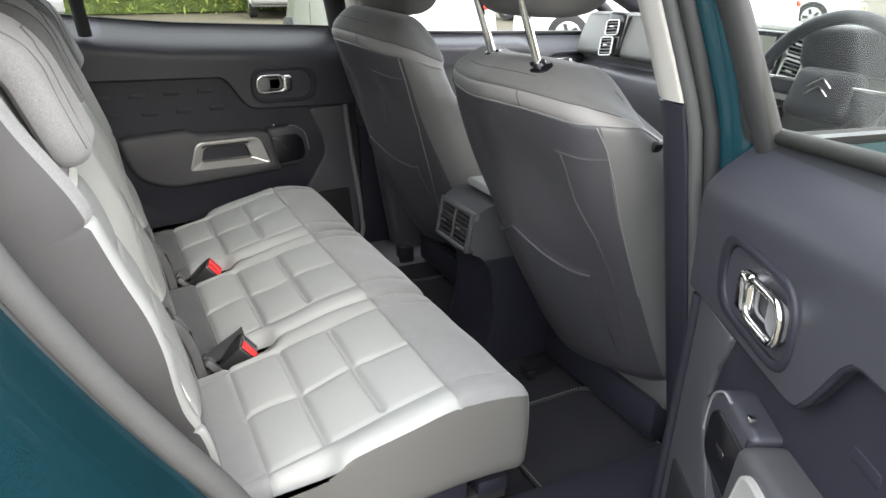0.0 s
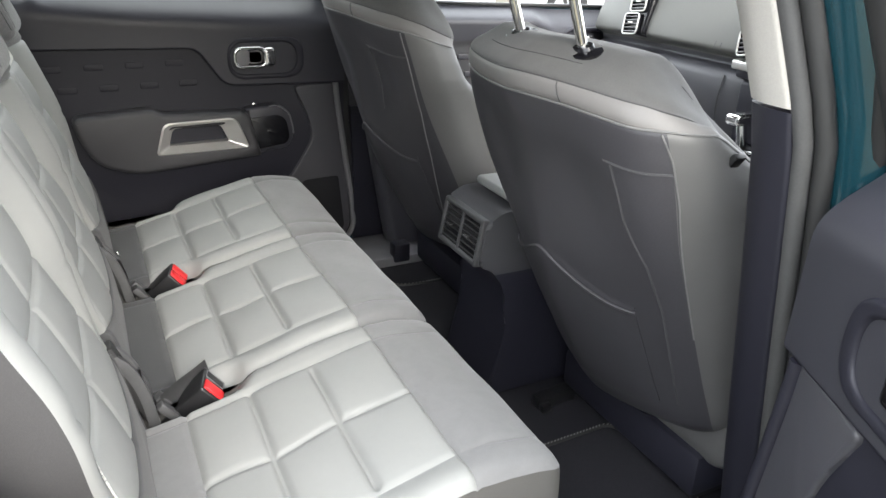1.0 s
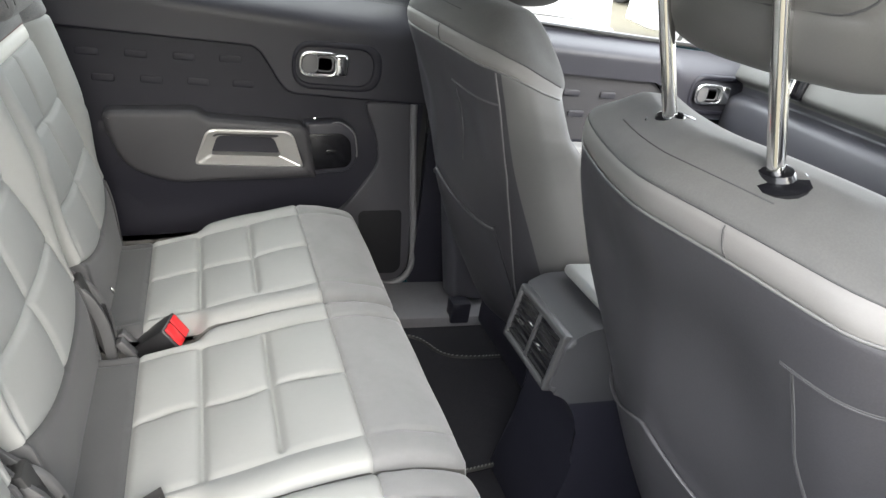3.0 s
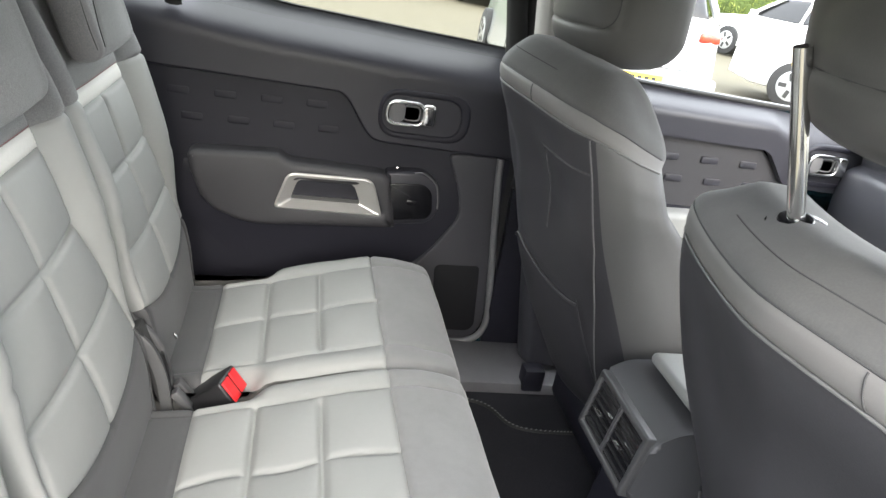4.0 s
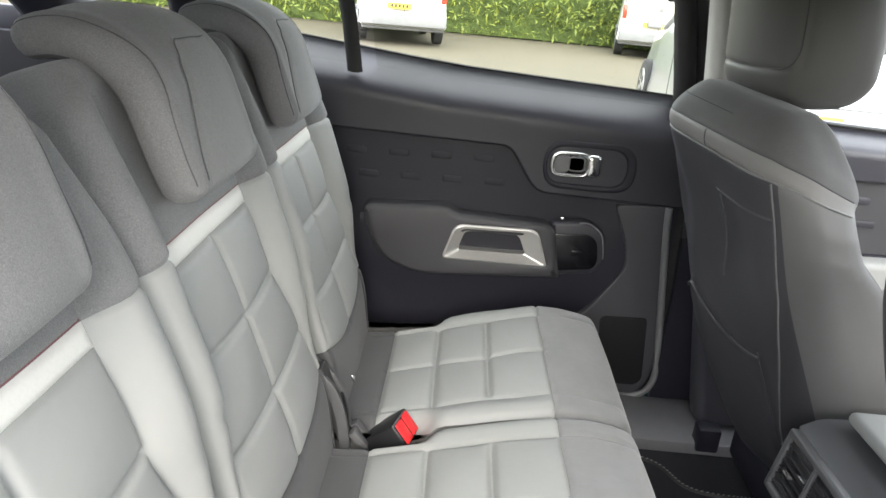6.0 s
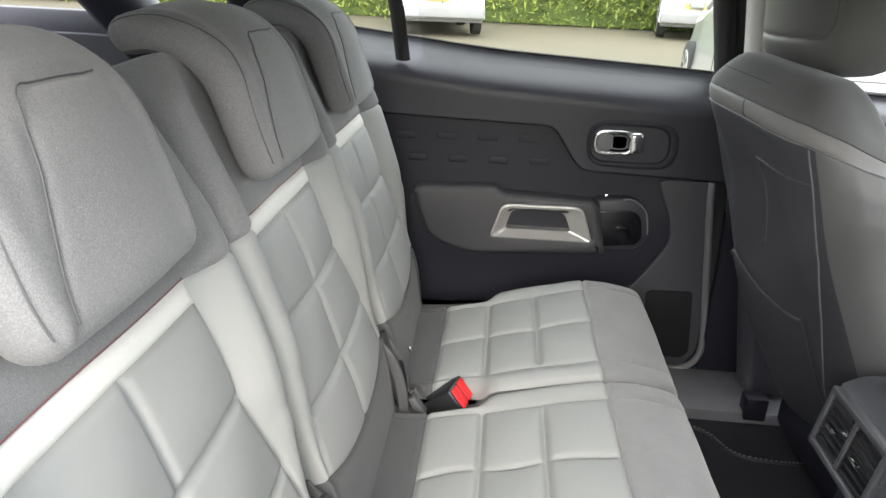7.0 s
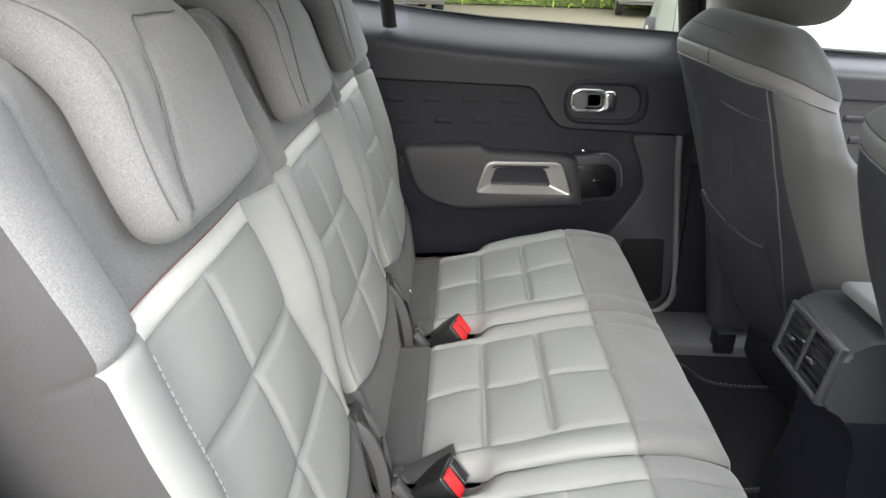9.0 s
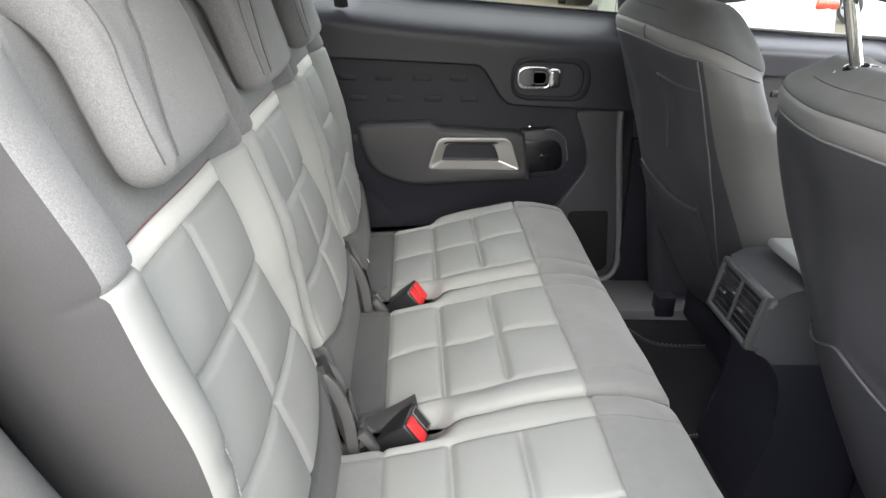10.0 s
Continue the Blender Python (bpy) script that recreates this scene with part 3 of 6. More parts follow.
def back_shape(outer, seed):
    """Backrest of a rear seat: quilted panel that widens downwards between two bolsters."""
    def shape(p, raw=None):
        w, y, u = p[:, 0], p[:, 1].copy(), p[:, 2] - 0.03
        front = ramp(w, 0.0, 0.05)
        ay = np.abs(y)
        lift = np.clip(ay / 0.145, 0, 1) ** 2.2
        u2 = u + 0.036 * lift * np.interp(u, [-0.36, -0.215, -0.13], [0, 1, 0.3]) * (1 - ramp(u, -0.13, -0.03)) - 0.006 * groove(u, 0.015, 0.05) * (1 - lift) + 0.034 * ramp(u, 0.20, 0.31) * (1 - ramp(ay, 0.130, 0.20))
        panel = (1 - ramp(ay, 0.138, 0.146)) * ramp(u, -0.222, -0.212) * (1 - ramp(u, 0.116, 0.124))
        g = np.maximum.reduce([groove(u, 0.015), groove(u, -0.103), groove(y, 0, 0.0045) * 0.7])
        seams = np.maximum.reduce([groove(ay, 0.145, 0.0045), groove(u, 0.122, 0.003) * (ay < 0.15), groove(u, 0.147, 0.003), groove(u, -0.215, 0.003)])
        cu = np.interp(u, [-0.215, -0.103, 0.015, 0.122], [0, 1, 2, 3]) % 1.0
        cy = (ay / 0.145) % 1.0
        pillow = (np.sin(np.pi * cu).clip(0) * np.sin(np.pi * cy).clip(0) + 1e-6) ** 0.75 * panel
        side = ramp(ay, 0.140, 0.178) * (1 - 0.6 * ramp(u, 0.16, 0.31)) * ramp(u, -0.19, 0.04)
        well = ramp(u, 0.15, 0.20) * (1 - ramp(ay, 0.115, 0.140))
        sag = 0.003 * np.sin(9 * u + seed) * np.sin(13 * y + seed) + 0.0012 * np.sin(31 * u + 2 * seed) * np.sin(27 * y - seed)
        crease = 0.004 * groove(u - 0.25 * (ay - 0.17), -0.03, 0.006) * ramp(ay, 0.150, 0.165) * (1 - ramp(ay, 0.19, 0.205))
        dw = front * (0.030 * side - 0.002 * well - 0.008 * g * panel - 0.005 * seams + 0.008 * pillow + sag - crease - 0.026 * ramp(-u, 0.22, 0.36))
        edge = np.interp(u, [-0.30, -0.19, -0.09, 0.0, 0.13], [0.186, 0.180, 0.167, 0.144, 0.138])
        half = np.interp(u, [-0.36, -0.20, -0.06, 0.08, 0.20, 0.31], [0.176, 0.192, 0.2075, 0.2125, 0.2105, 0.196])
        wide = np.where(ay < 0.145, ay * edge / 0.145, edge + (ay - 0.145) * (half - edge) / 0.0675)
        y0, y = y, np.sign(y) * wide
        y = y + outer * 0.020 * ramp(outer * y0, 0.145, 0.20) * (1 - 0.6 * ramp(-u, 0.0, 0.25))
        q = BACK_AT + u2[:, None] * BACK_UP + (w - 0.055 + dw)[:, None] * BACK_OUT
        q[:, 1] = y
        return q
    return shape


def back_zone(outer):
    """Leather over the front and round the inner edges; dark cloth at the foot and on the outer flank."""
    def zone(p, n):
        w, y, u = p[:, 0], p[:, 1], p[:, 2] - 0.03
        k = np.full(len(p), 5)
        face = w > np.where(y * outer > 0, 0.0545, -0.02)
        mid = np.abs(y) < 0.145
        k[face & mid] = 0
        k[face & ~mid & (y > 0)] = 1
        k[face & ~mid & (y < 0)] = 7
        k[face & (u < -0.215) & (y * min(outer, 0) < 0.145)] = 3
        k[(u > 0.147) & (w > -0.052) & (face | (np.abs(y) < 0.21))] = 4
        k[face & mid & (u > 0.122) & (u <= 0.147)] = 2
        k[w < -0.052] = 6
        return k
    return zone


REST_R, REST_L = 0.091, 0.108
REST_H = (0.026, 0.115, 0.135)


def rest_edge(v):
    """Edge of the stitched front panel of a rear headrest on the side of the open door, drawn in towards the top."""
    return np.interp(v, [0.0, 0.02, 0.075, 0.13, 0.155], [0.093, 0.087, 0.068, 0.048, 0.037])


def rest_shape(p, raw=None):
    w, y, v = p[:, 0], p[:, 1], p[:, 2] + 0.135
    th = np.clip(v - REST_L, 0, None) / REST_R
    cu = 0.182 + np.minimum(v, REST_L) + REST_R * np.sin(th)
    cw = 0.032 - REST_R * (1 - np.cos(th))
    nu, nw = np.sin(th), np.cos(th)
    out = ramp(w, 0.0, 0.023)
    seam = np.maximum(groove(-y, rest_edge(v), 0.0035) * (1 - ramp(v, 0.128, 0.140)), groove(v, 0.151, 0.0035) * ramp(y, -0.030, -0.012) * (1 - ramp(y, 0.050, 0.070))) * out
    cheek = groove(np.abs(y), 0.1045, 0.003) * ramp(w, 0.0, 0.018)
    w = w - 0.002 * cheek
    w = w * (1 - 0.15 * ramp(v, 0.17, 0.27)) - 0.0035 * seam + 0.006 * out * np.cos(np.clip(y / 0.078, -1, 1) * np.pi / 2)
    y = y * (1 - 0.06 * ramp(0.05 - v, 0.0, 0.05) - 0.05 * ramp(v, 0.14, 0.26))
    q = BACK_AT + (cu + nu * w)[:, None] * BACK_UP + (cw + nw * w)[:, None] * BACK_OUT
    q[:, 1] = y
    return q


def rear_seat(y, outer, seed, label):
    seat = empty("rear_seat", (0, y, 0))
    thing(seat, label, "car seat", "rear seats in a row")
    soft((ticks(0.2675, 0.011, (0.1325, 0.0245, -0.0745, -0.1695)), ticks(0.2125, 0.011, (0, 0.156, -0.156)), ticks(0.09, 0.018)), 0.024,
         cushion_shape(seed), cushion_zone,
         [("quilted_cushion", LIGHT, "light grey quilted leather cushion panel"), ("cushion_bolster", LIGHT, "smooth light grey leather cushion edge"),
          # Rear strip by the open door is paler: daylight put in its tone.
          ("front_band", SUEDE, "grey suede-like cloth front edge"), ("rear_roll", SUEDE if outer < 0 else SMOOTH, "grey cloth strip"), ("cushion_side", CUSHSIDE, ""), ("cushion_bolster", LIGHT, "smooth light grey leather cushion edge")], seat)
    soft((ticks(0.055, 0.018, (), ()), ticks(0.2125, 0.011, (0, 0.145, -0.145)), ticks(0.35, 0.012, (0.045, -0.073, 0.152, 0.177, -0.185))), 0.030,
         back_shape(outer, seed), back_zone(outer),
         [("quilted_backrest", LIGHT, "light grey quilted leather backrest panel"), ("backrest_bolster", LIGHT, "smooth light grey leather bolster"),
          ("white_strip", STRIP, "white trim strip across the backrest"), ("lower_trim", SMOOTH, "dark grey cloth at the foot of the backrest"),
          ("shoulder", HEATHER, "heather grey fabric shoulder"), ("backrest_side", SIDE, ""), ("rear_shell", CARPET, "black carpeted back"), ("backrest_bolster", LIGHT, "smooth light grey leather bolster")], seat)
    soft((ticks(0.026, 0.010), ticks(0.115, 0.0055), ticks(0.135, 0.009, (0.016,))), 0.022, rest_shape,
         lambda p, n: np.where(p[:, 0] < -0.025, 1, 0), [("headrest", HEATHER, "heather grey fabric headrest with stitched seams"), ("headrest_back", SMOOTH, "")], seat)
    for s in (-1, 1):
        vs = np.linspace(-0.120, 0.132, 40)
        raw = np.stack([np.full(40, REST_H[0]), s * np.interp(vs + 0.135, [0.02, 0.045, 0.095, 0.141, 0.19, 0.26], [0.1149, 0.112, 0.105, 0.098, 0.108, 0.112]), vs], 1)
        tube_part("gusset_seam", rest_shape(rounding(raw, REST_H, 0.022)) + np.array([0.0002, s * 0.0002, 0]), 0.0008, FABRICSEAM, seat, 5)
    bottom, top = 0.017, 0.151
    half = [(-float(rest_edge(v)), v - 0.135) for v in np.linspace(bottom, top - 0.034, 24)]
    corner = rounded([half[-1], (-0.038, top - 0.135), (0.02, top - 0.135)], [0.0, 0.030, 0.0], 8)
    edge = half + [(p[0], p[1]) for p in corner[1:]]
    edge += [(0.03, top - 0.135), (0.050, top - 0.135), (0.070, top - 0.1355)]
    edge = [(a[0] + (b[0] - a[0]) * k / 4, a[1] + (b[1] - a[1]) * k / 4) for a, b in zip(edge, edge[1:]) for k in range(4)]
    raw = np.array([(REST_H[0], p[0], p[1]) for p in edge])
    tube_part("front_seam", rest_shape(rounding(raw, REST_H, 0.022) + np.array([0.0026, 0, 0])), 0.0008, FABRICSEAM, seat, 5)
    if outer > 0:
        box_part("anchor_stud", (-0.354, -0.11, 0.683), (0.0025, 0.0028, 0.0065), CHROME, seat, 0.002, 2, "small bright anchor stud", Matrix.Rotation(-0.4, 4, "Y"))
    # stitches down the outer bolster seam and the red thread over the strip
    sh = back_shape(outer, seed)
    for off in ((0.149, 0.156) if outer < 0 else ()):
        bm = bmesh.new()
        us = np.arange(-0.16, 0.118, 0.0075)
        for q in sh(np.stack([np.full(len(us), 0.055), np.full(len(us), -off), us + 0.03], 1)):
            rbox(bm, Vector(q + 0.0016 * BACK_OUT), (0.0009, 0.0009, 0.0026), 0, 1, Matrix.Rotation(-0.35, 4, "Y"))
        part("stitching", bm, THREAD, seat, "pale stitching along the bolster seam")
    ys = np.linspace(-0.142, 0.142, 24)
    line = sh(np.stack([np.full(24, 0.055), ys, np.full(24, 0.1795)], 1)) + 0.0004 * BACK_OUT
    tube_part("red_stitching", line, 0.0009, RED_THREAD, seat, 5, label="thin red stitched line")
    # runners and base under the cushion
    box_part("seat_base", (-0.17, 0, 0.505), (0.20, 0.19, 0.032), PLASTIC, seat, 0.01)
    for s in (-1, 1):
        box_part("slide_rail", (-0.13, s * 0.15, 0.462), (0.25, 0.016, 0.012), RUBBER, seat, 0.003)
        box_part("rail_foot", (0.09, s * 0.15, 0.485), (0.03, 0.02, 0.016), PLASTIC, seat, 0.004)
    return seat


def belt_buckle(at, lean, turn, both_red):
    """A buckle on its short stalk in the gap between two seats, its end face up and forward."""
    b = empty("belt_buckle", at)
    thing(b, "black seat belt buckle with a red release button between the seats", "seat belt buckle", "rear belt buckles")
    m = Matrix.Rotation(radians(turn), 4, "Z") @ Matrix.Rotation(radians(lean), 4, "Y")
    bm = rbox(bmesh.new(), (0, 0, 0), (0.023, 0.031, 0.052), 0.004, 3, None)
    for v in bm.verts:
        low = max(0.0, -v.co.z - 0.01)
        v.co.y *= 1 - 4.0 * low
        v.co.x *= 1 - 3.0 * low
        v.co = m @ (v.co + Vector((0, 0, 0.050)))
    part("buckle_body", bm, BUCKLE, b)
    box_part("release_button", m @ Vector((0.0, -0.0145, 0.1025)), (0.0195, 0.0115, 0.0032), REDPLASTIC, b, 0.0016, 2, "red release button", m)
    if both_red:
        box_part("release_button", m @ Vector((0.0, 0.0135, 0.1025)), (0.0195, 0.0105, 0.0032), REDPLASTIC, b, 0.0016, 2, "red release button", m)
        box_part("tongue_slot", m @ Vector((0.0, -0.0008, 0.1022)), (0.020, 0.0022, 0.0016), GLOSSBLACK, b, 0.0006, 1, "", m)
    else:
        box_part("slot_rim", m @ Vector((0.0, 0.0145, 0.1018)), (0.0205, 0.0125, 0.0012), BUCKLE, b, 0.0008, 1, "", m)
        box_part("tongue_slot", m @ Vector((0.0, 0.0145, 0.1030)), (0.0165, 0.0065, 0.0008), GLOSSBLACK, b, 0.0004, 1, "", m)
        # Pale line round the slot draws the highlight on its rim.
        loop = [m @ Vector((p[0], 0.0145 + p[1], 0.1034)) for p in ring(0, 0, 0.0185, 0.0095, 0.002, 2)]
        tube_part("slot_highlight", loop, 0.0007, RIM, b, 5, True, "pale grey line for the highlight on the slot rim")
    # Thin pale grey lines along two edges of the end face.
    for s in (-1, 1):
        tube_part("pale_edge", [m @ Vector((-0.0222, s * 0.029, 0.1005)), m @ Vector((0.0222, s * 0.029, 0.1005))], 0.0007, RIM, b, 5)
    pts = [m @ Vector((0, 0, 0.006)), m @ Vector((-0.004, 0, -0.03)), Vector((-0.065, 0, -0.045))]
    tube_part("stalk", spline(pts, 5), 0.012, WEBBING, b, 8, flat=(0.018, 0.0028))
    return b


def gap_belt(y, seed, flap):
    """Moulded belt guide in the gap at the foot of two backrests: two grey lips round a dark slot, webbing and a cloth flap."""
    g = empty("belt_guide", (0.020, y, 0.006))
    thing(g, "grey moulded belt guide with dark webbing between seat backs", "seat belt guide", "belt guides between seat backs")
    s = 0.003 * math.sin(seed)
    path = [(-0.432, s, 0.828), (-0.412, s, 0.786), (-0.390, s, 0.757), (-0.366, s, 0.733), (-0.350, s, 0.708), (-0.343, s, 0.678), (-0.346, s, 0.645), (-0.352, s, 0.615)]
    straight = lambda x, z: 0.42 * x + 0.58 * (-0.352 - 0.351 * (z - 0.615))
    line = [(straight(p[0], p[2]) - 0.006 - 0.014 * (1 - float(ramp(i, 0, 12))), p[1], p[2] - 0.004) for i, p in enumerate(spline(path[1:], 6))]
    section = [(-0.021, -0.016), (-0.0205, -0.003), (-0.0185, 0.0005), (-0.0110, 0.0005), (-0.0095, -0.001), (-0.0090, -0.012), (0.0090, -0.012), (0.0095, -0.001), (0.0110, 0.0005), (0.0185, 0.0005), (0.0205, -0.003), (0.021, -0.016)]
    bm = bmesh.new()
    rings = []
    for i, p in enumerate(line):
        a, b = Vector(line[max(i - 1, 0)]), Vector(line[min(i + 1, len(line) - 1)])
        d = (b - a).normalized()
        n = Vector((-d.z, 0, d.x))
        n = n if n.x > 0 else -n
        k = 0.55 + 0.45 * float(ramp(i, 0, 9))
        rings.append([bm.verts.new(Vector(p) + Vector((0, w * k, 0)) + n * q) for w, q in section])
    for a, b in zip(rings, rings[1:]):
        for k in range(len(section)):
            bm.faces.new((a[k], a[(k + 1) % len(section)], b[(k + 1) % len(section)], b[k]))
    bm.faces.new(rings[0])
    bm.faces.new(rings[-1][::-1])
    bmesh.ops.recalc_face_normals(bm, faces=list(bm.faces))
    part("guide_plate", bm, GUIDE, g, "grey moulded plate with a long slot", sharp=50)
    tube_part("slot_floor", [Vector(p) + Vector((-0.0070, 0, -0.0030)) for p in line[4:]], 0.01, RUBBER, g, 8, flat=(0.0086, 0.0030), label="dark slot of the belt guide")
    tube_part("webbing", spline([(straight(x, z) - 0.008 + 0.003 * math.sin(9 * i + seed), w + 0.003 * math.sin(2 * i + seed), z) for i, (x, w, z) in enumerate(path[4:])], 6), 0.01, WEBBING, g, 8, flat=(0.0070, 0.0016), label="dark belt webbing")
    for dy in (-0.013, 0.013):
        bm = rbox(bmesh.new(), (-0.344, dy, 0.632), (0.020, 0.0095, 0.007), 0.003, 2, Matrix.Rotation(radians(52), 4, "Y"))
        rbox(bm, (-0.334, dy, 0.612), (0.012, 0.0080, 0.006), 0.003, 2, Matrix.Rotation(radians(70), 4, "Y"))
        part("guide_foot", bm, GUIDE, g, "ribbed grey plastic foot")
    # Black box stands in for the shaded void behind the slot.
    box_part("slot_void", (-0.392, 0, 0.690), (0.010, 0.016, 0.075), RUBBER, g, 0.004, 2, "", Matrix.Rotation(-0.35, 4, "Y"))
    if flap:
        bm = bmesh.new()
        low = spline([(-0.352, -0.008, 0.630), (-0.325, 0.012, 0.630), (-0.298, 0.026, 0.634), (-0.268, 0.036, 0.640)], 5)
        high = spline([(-0.352, 0.000, 0.655), (-0.325, 0.022, 0.660), (-0.298, 0.034, 0.668), (-0.276, 0.038, 0.680)], 5)
        rows = [[bm.verts.new(a.lerp(b, t / 3) + Vector((0, 0.004 * math.sin(3.14 * t / 3), 0))) for t in range(4)] for a, b in zip(low, high)]
        for a, b in zip(rows, rows[1:]):
            for t in range(3):
                bm.faces.new((a[t], a[t + 1], b[t + 1], b[t]))
        bmesh.ops.solidify(bm, geom=list(bm.faces), thickness=0.003)
        part("cloth_flap", bm, SMOOTH, g, "dark grey cloth flap folded behind the buckle", sharp=60)
    return g


# ---- front seats ----
RECLINE = radians(25.5)
SEAT_H, SEAT_R = (0.100, 0.262, 0.385), 0.070


def pocket_hem(y):
    return -0.205 - 0.082 * np.sin(np.clip(np.abs(y) / 0.19, 0, 1) * np.pi / 2) ** 1.2


def seam_line(u, outer=True):
    """Half width at which the long side seam runs."""
    u = np.asarray(u, float)
    if outer:
        return np.interp(u, [-0.60, -0.40, -0.20, -0.05, 0.03, 0.08], [0.236, 0.247, 0.253, 0.255, 0.251, 0.238])
    return np.interp(u, [-0.60, -0.43, -0.28, -0.16, 0.0, 0.08], [0.160, 0.176, 0.208, 0.229, 0.236, 0.236])


def inner_line(u, outer=True):
    """Half width of the seam that divides the pocket field from the side."""
    u = np.asarray(u, float)
    if outer:
        return np.interp(u, [-0.58, -0.47, -0.28, -0.19, -0.10, 0.0], [0.196, 0.200, 0.207, 0.199, 0.174, 0.165])
    return np.interp(u, [-0.30, -0.16, -0.03, 0.02], [0.100, 0.102, 0.117, 0.122])


def cross_line(ay, outer):
    """Height of the short seam across the shoulder."""
    return np.where(outer, 0.002 + 0.06 * np.clip(ay - 0.16, -0.2, 0.2), 0.004 + 0.05 * np.clip(ay - 0.12, -0.2, 0.2))


def front_shape(x0, dz, side):
    up, out = np.array([-math.sin(RECLINE), 0, math.cos(RECLINE)]), np.array([-math.cos(RECLINE), 0, -math.sin(RECLINE)])
    at = np.array([x0, 0, 1.08 + dz])

    def shape(p, raw):
        w, y, u = p[:, 0], p[:, 1], p[:, 2] - 0.225
        su = raw[:, 2] - 0.225
        wide = np.interp(u, [-0.61, -0.45, -0.34, -0.20, -0.10, -0.04, 0.02, 0.06, 0.10, 0.13, 0.16], [0.92, 0.935, 0.965, 1.00, 1.02, 1.02, 1.005, 0.980, 0.945, 0.91, 0.88])
        back = ramp(w, 0.0, 0.065)
        ay = np.abs(y)
        out_side = raw[:, 1] * side > 0
        door_side = out_side & (side < 0)
        near = float(side < 0)
        wide = wide + near * np.where(out_side, np.interp(u, [-0.10, 0.02, 0.062, 0.10, 0.13, 0.16], [0.0, 0.01, 0.01, -0.055, -0.085, -0.12]), np.interp(u, [-0.25, -0.05, 0.06, 0.16], [0.0, 0.06, 0.085, 0.115]))
        seams = np.maximum.reduce([groove(su, 0.068, 0.003), groove(su, 0.098, 0.003)])
        hem = pocket_hem(y)
        pocket = (1 - ramp(u, hem - 0.008, hem + 0.002)) * (1 - ramp(ay, 0.150, 0.178)) * ramp(u, -0.54, -0.50) * (1 - (side > 0) * ramp(y, 0.05, 0.10))
        belly = 0.012 * np.exp(-(((u + 0.34) / 0.14) ** 2)) * np.cos(np.clip(y / 0.2, -1, 1) * np.pi / 2)
        tuck = 0.022 * np.exp(-(((u + 0.07) / 0.10) ** 2)) * (1 - ramp(ay, 0.08, 0.20))
        dw = back * (0.0045 * pocket + belly - tuck - 0.0022 * seams) - 0.072 * (np.clip(ay, 0, 0.27) / 0.26) ** 1.5
        wing = door_side * ramp(ay, 0.17, 0.24) * (1 - ramp(u, 0.075, 0.105))
        thin = 0.50 * (SEAT_H[0] - w) * ramp(u, -0.50, 0.12) * (1 - wing)
        bend = 0.030 * (np.clip(u + 0.25, 0, None) / 0.33) ** 2.2 + 0.030 * (np.clip(u - 0.08, 0, None) / 0.08) ** 1.3
        level = 0.42 * (SEAT_H[0] - w) * ramp(u, 0.03, 0.15)
        drop = ramp(u, -0.22, 0.04) * (0.066 * (np.clip(ay, 0, 0.27) / 0.26) ** 1.5 + 0.40 * np.clip(SEAT_H[0] - 0.01 - w, 0, None) * ramp(ay, 0.18, 0.25)) + 0.6 * level + 0.022 * ramp(u, 0.085, 0.16)
        drop = drop + near * (0.016 * ramp(u, 0.0, 0.07) * (1 - 0.95 * ramp(side * y, -0.17, 0.20)) + wing * ramp(u, -0.22, 0.04) * 1.05 * np.clip(0.040 - w, 0, None) + 0.010 * ramp(u, 0.10, 0.16) - ~out_side * ramp(u, -0.1, 0.06) * 0.034 * (np.clip(ay, 0, 0.27) / 0.26) ** 1.5)
        q = at + (u - drop)[:, None] * up + (w - SEAT_H[0] + dw + thin - bend)[:, None] * out
        q[:, 1] = y * wide
        return q
    return shape


def front_zone(p, n):
    w, y, u = p[:, 0], p[:, 1], p[:, 2] - 0.225
    k = np.full(len(p), 2)
    k[(u > 0.068) & (u <= 0.098)] = 1
    k[u > 0.098] = 0
    k[(y > 0.249) & (u < 0.068)] = 3
    k[(y < -0.249) & (u < 0.068)] = 4
    k[(w < -0.085)] = 5
    return k


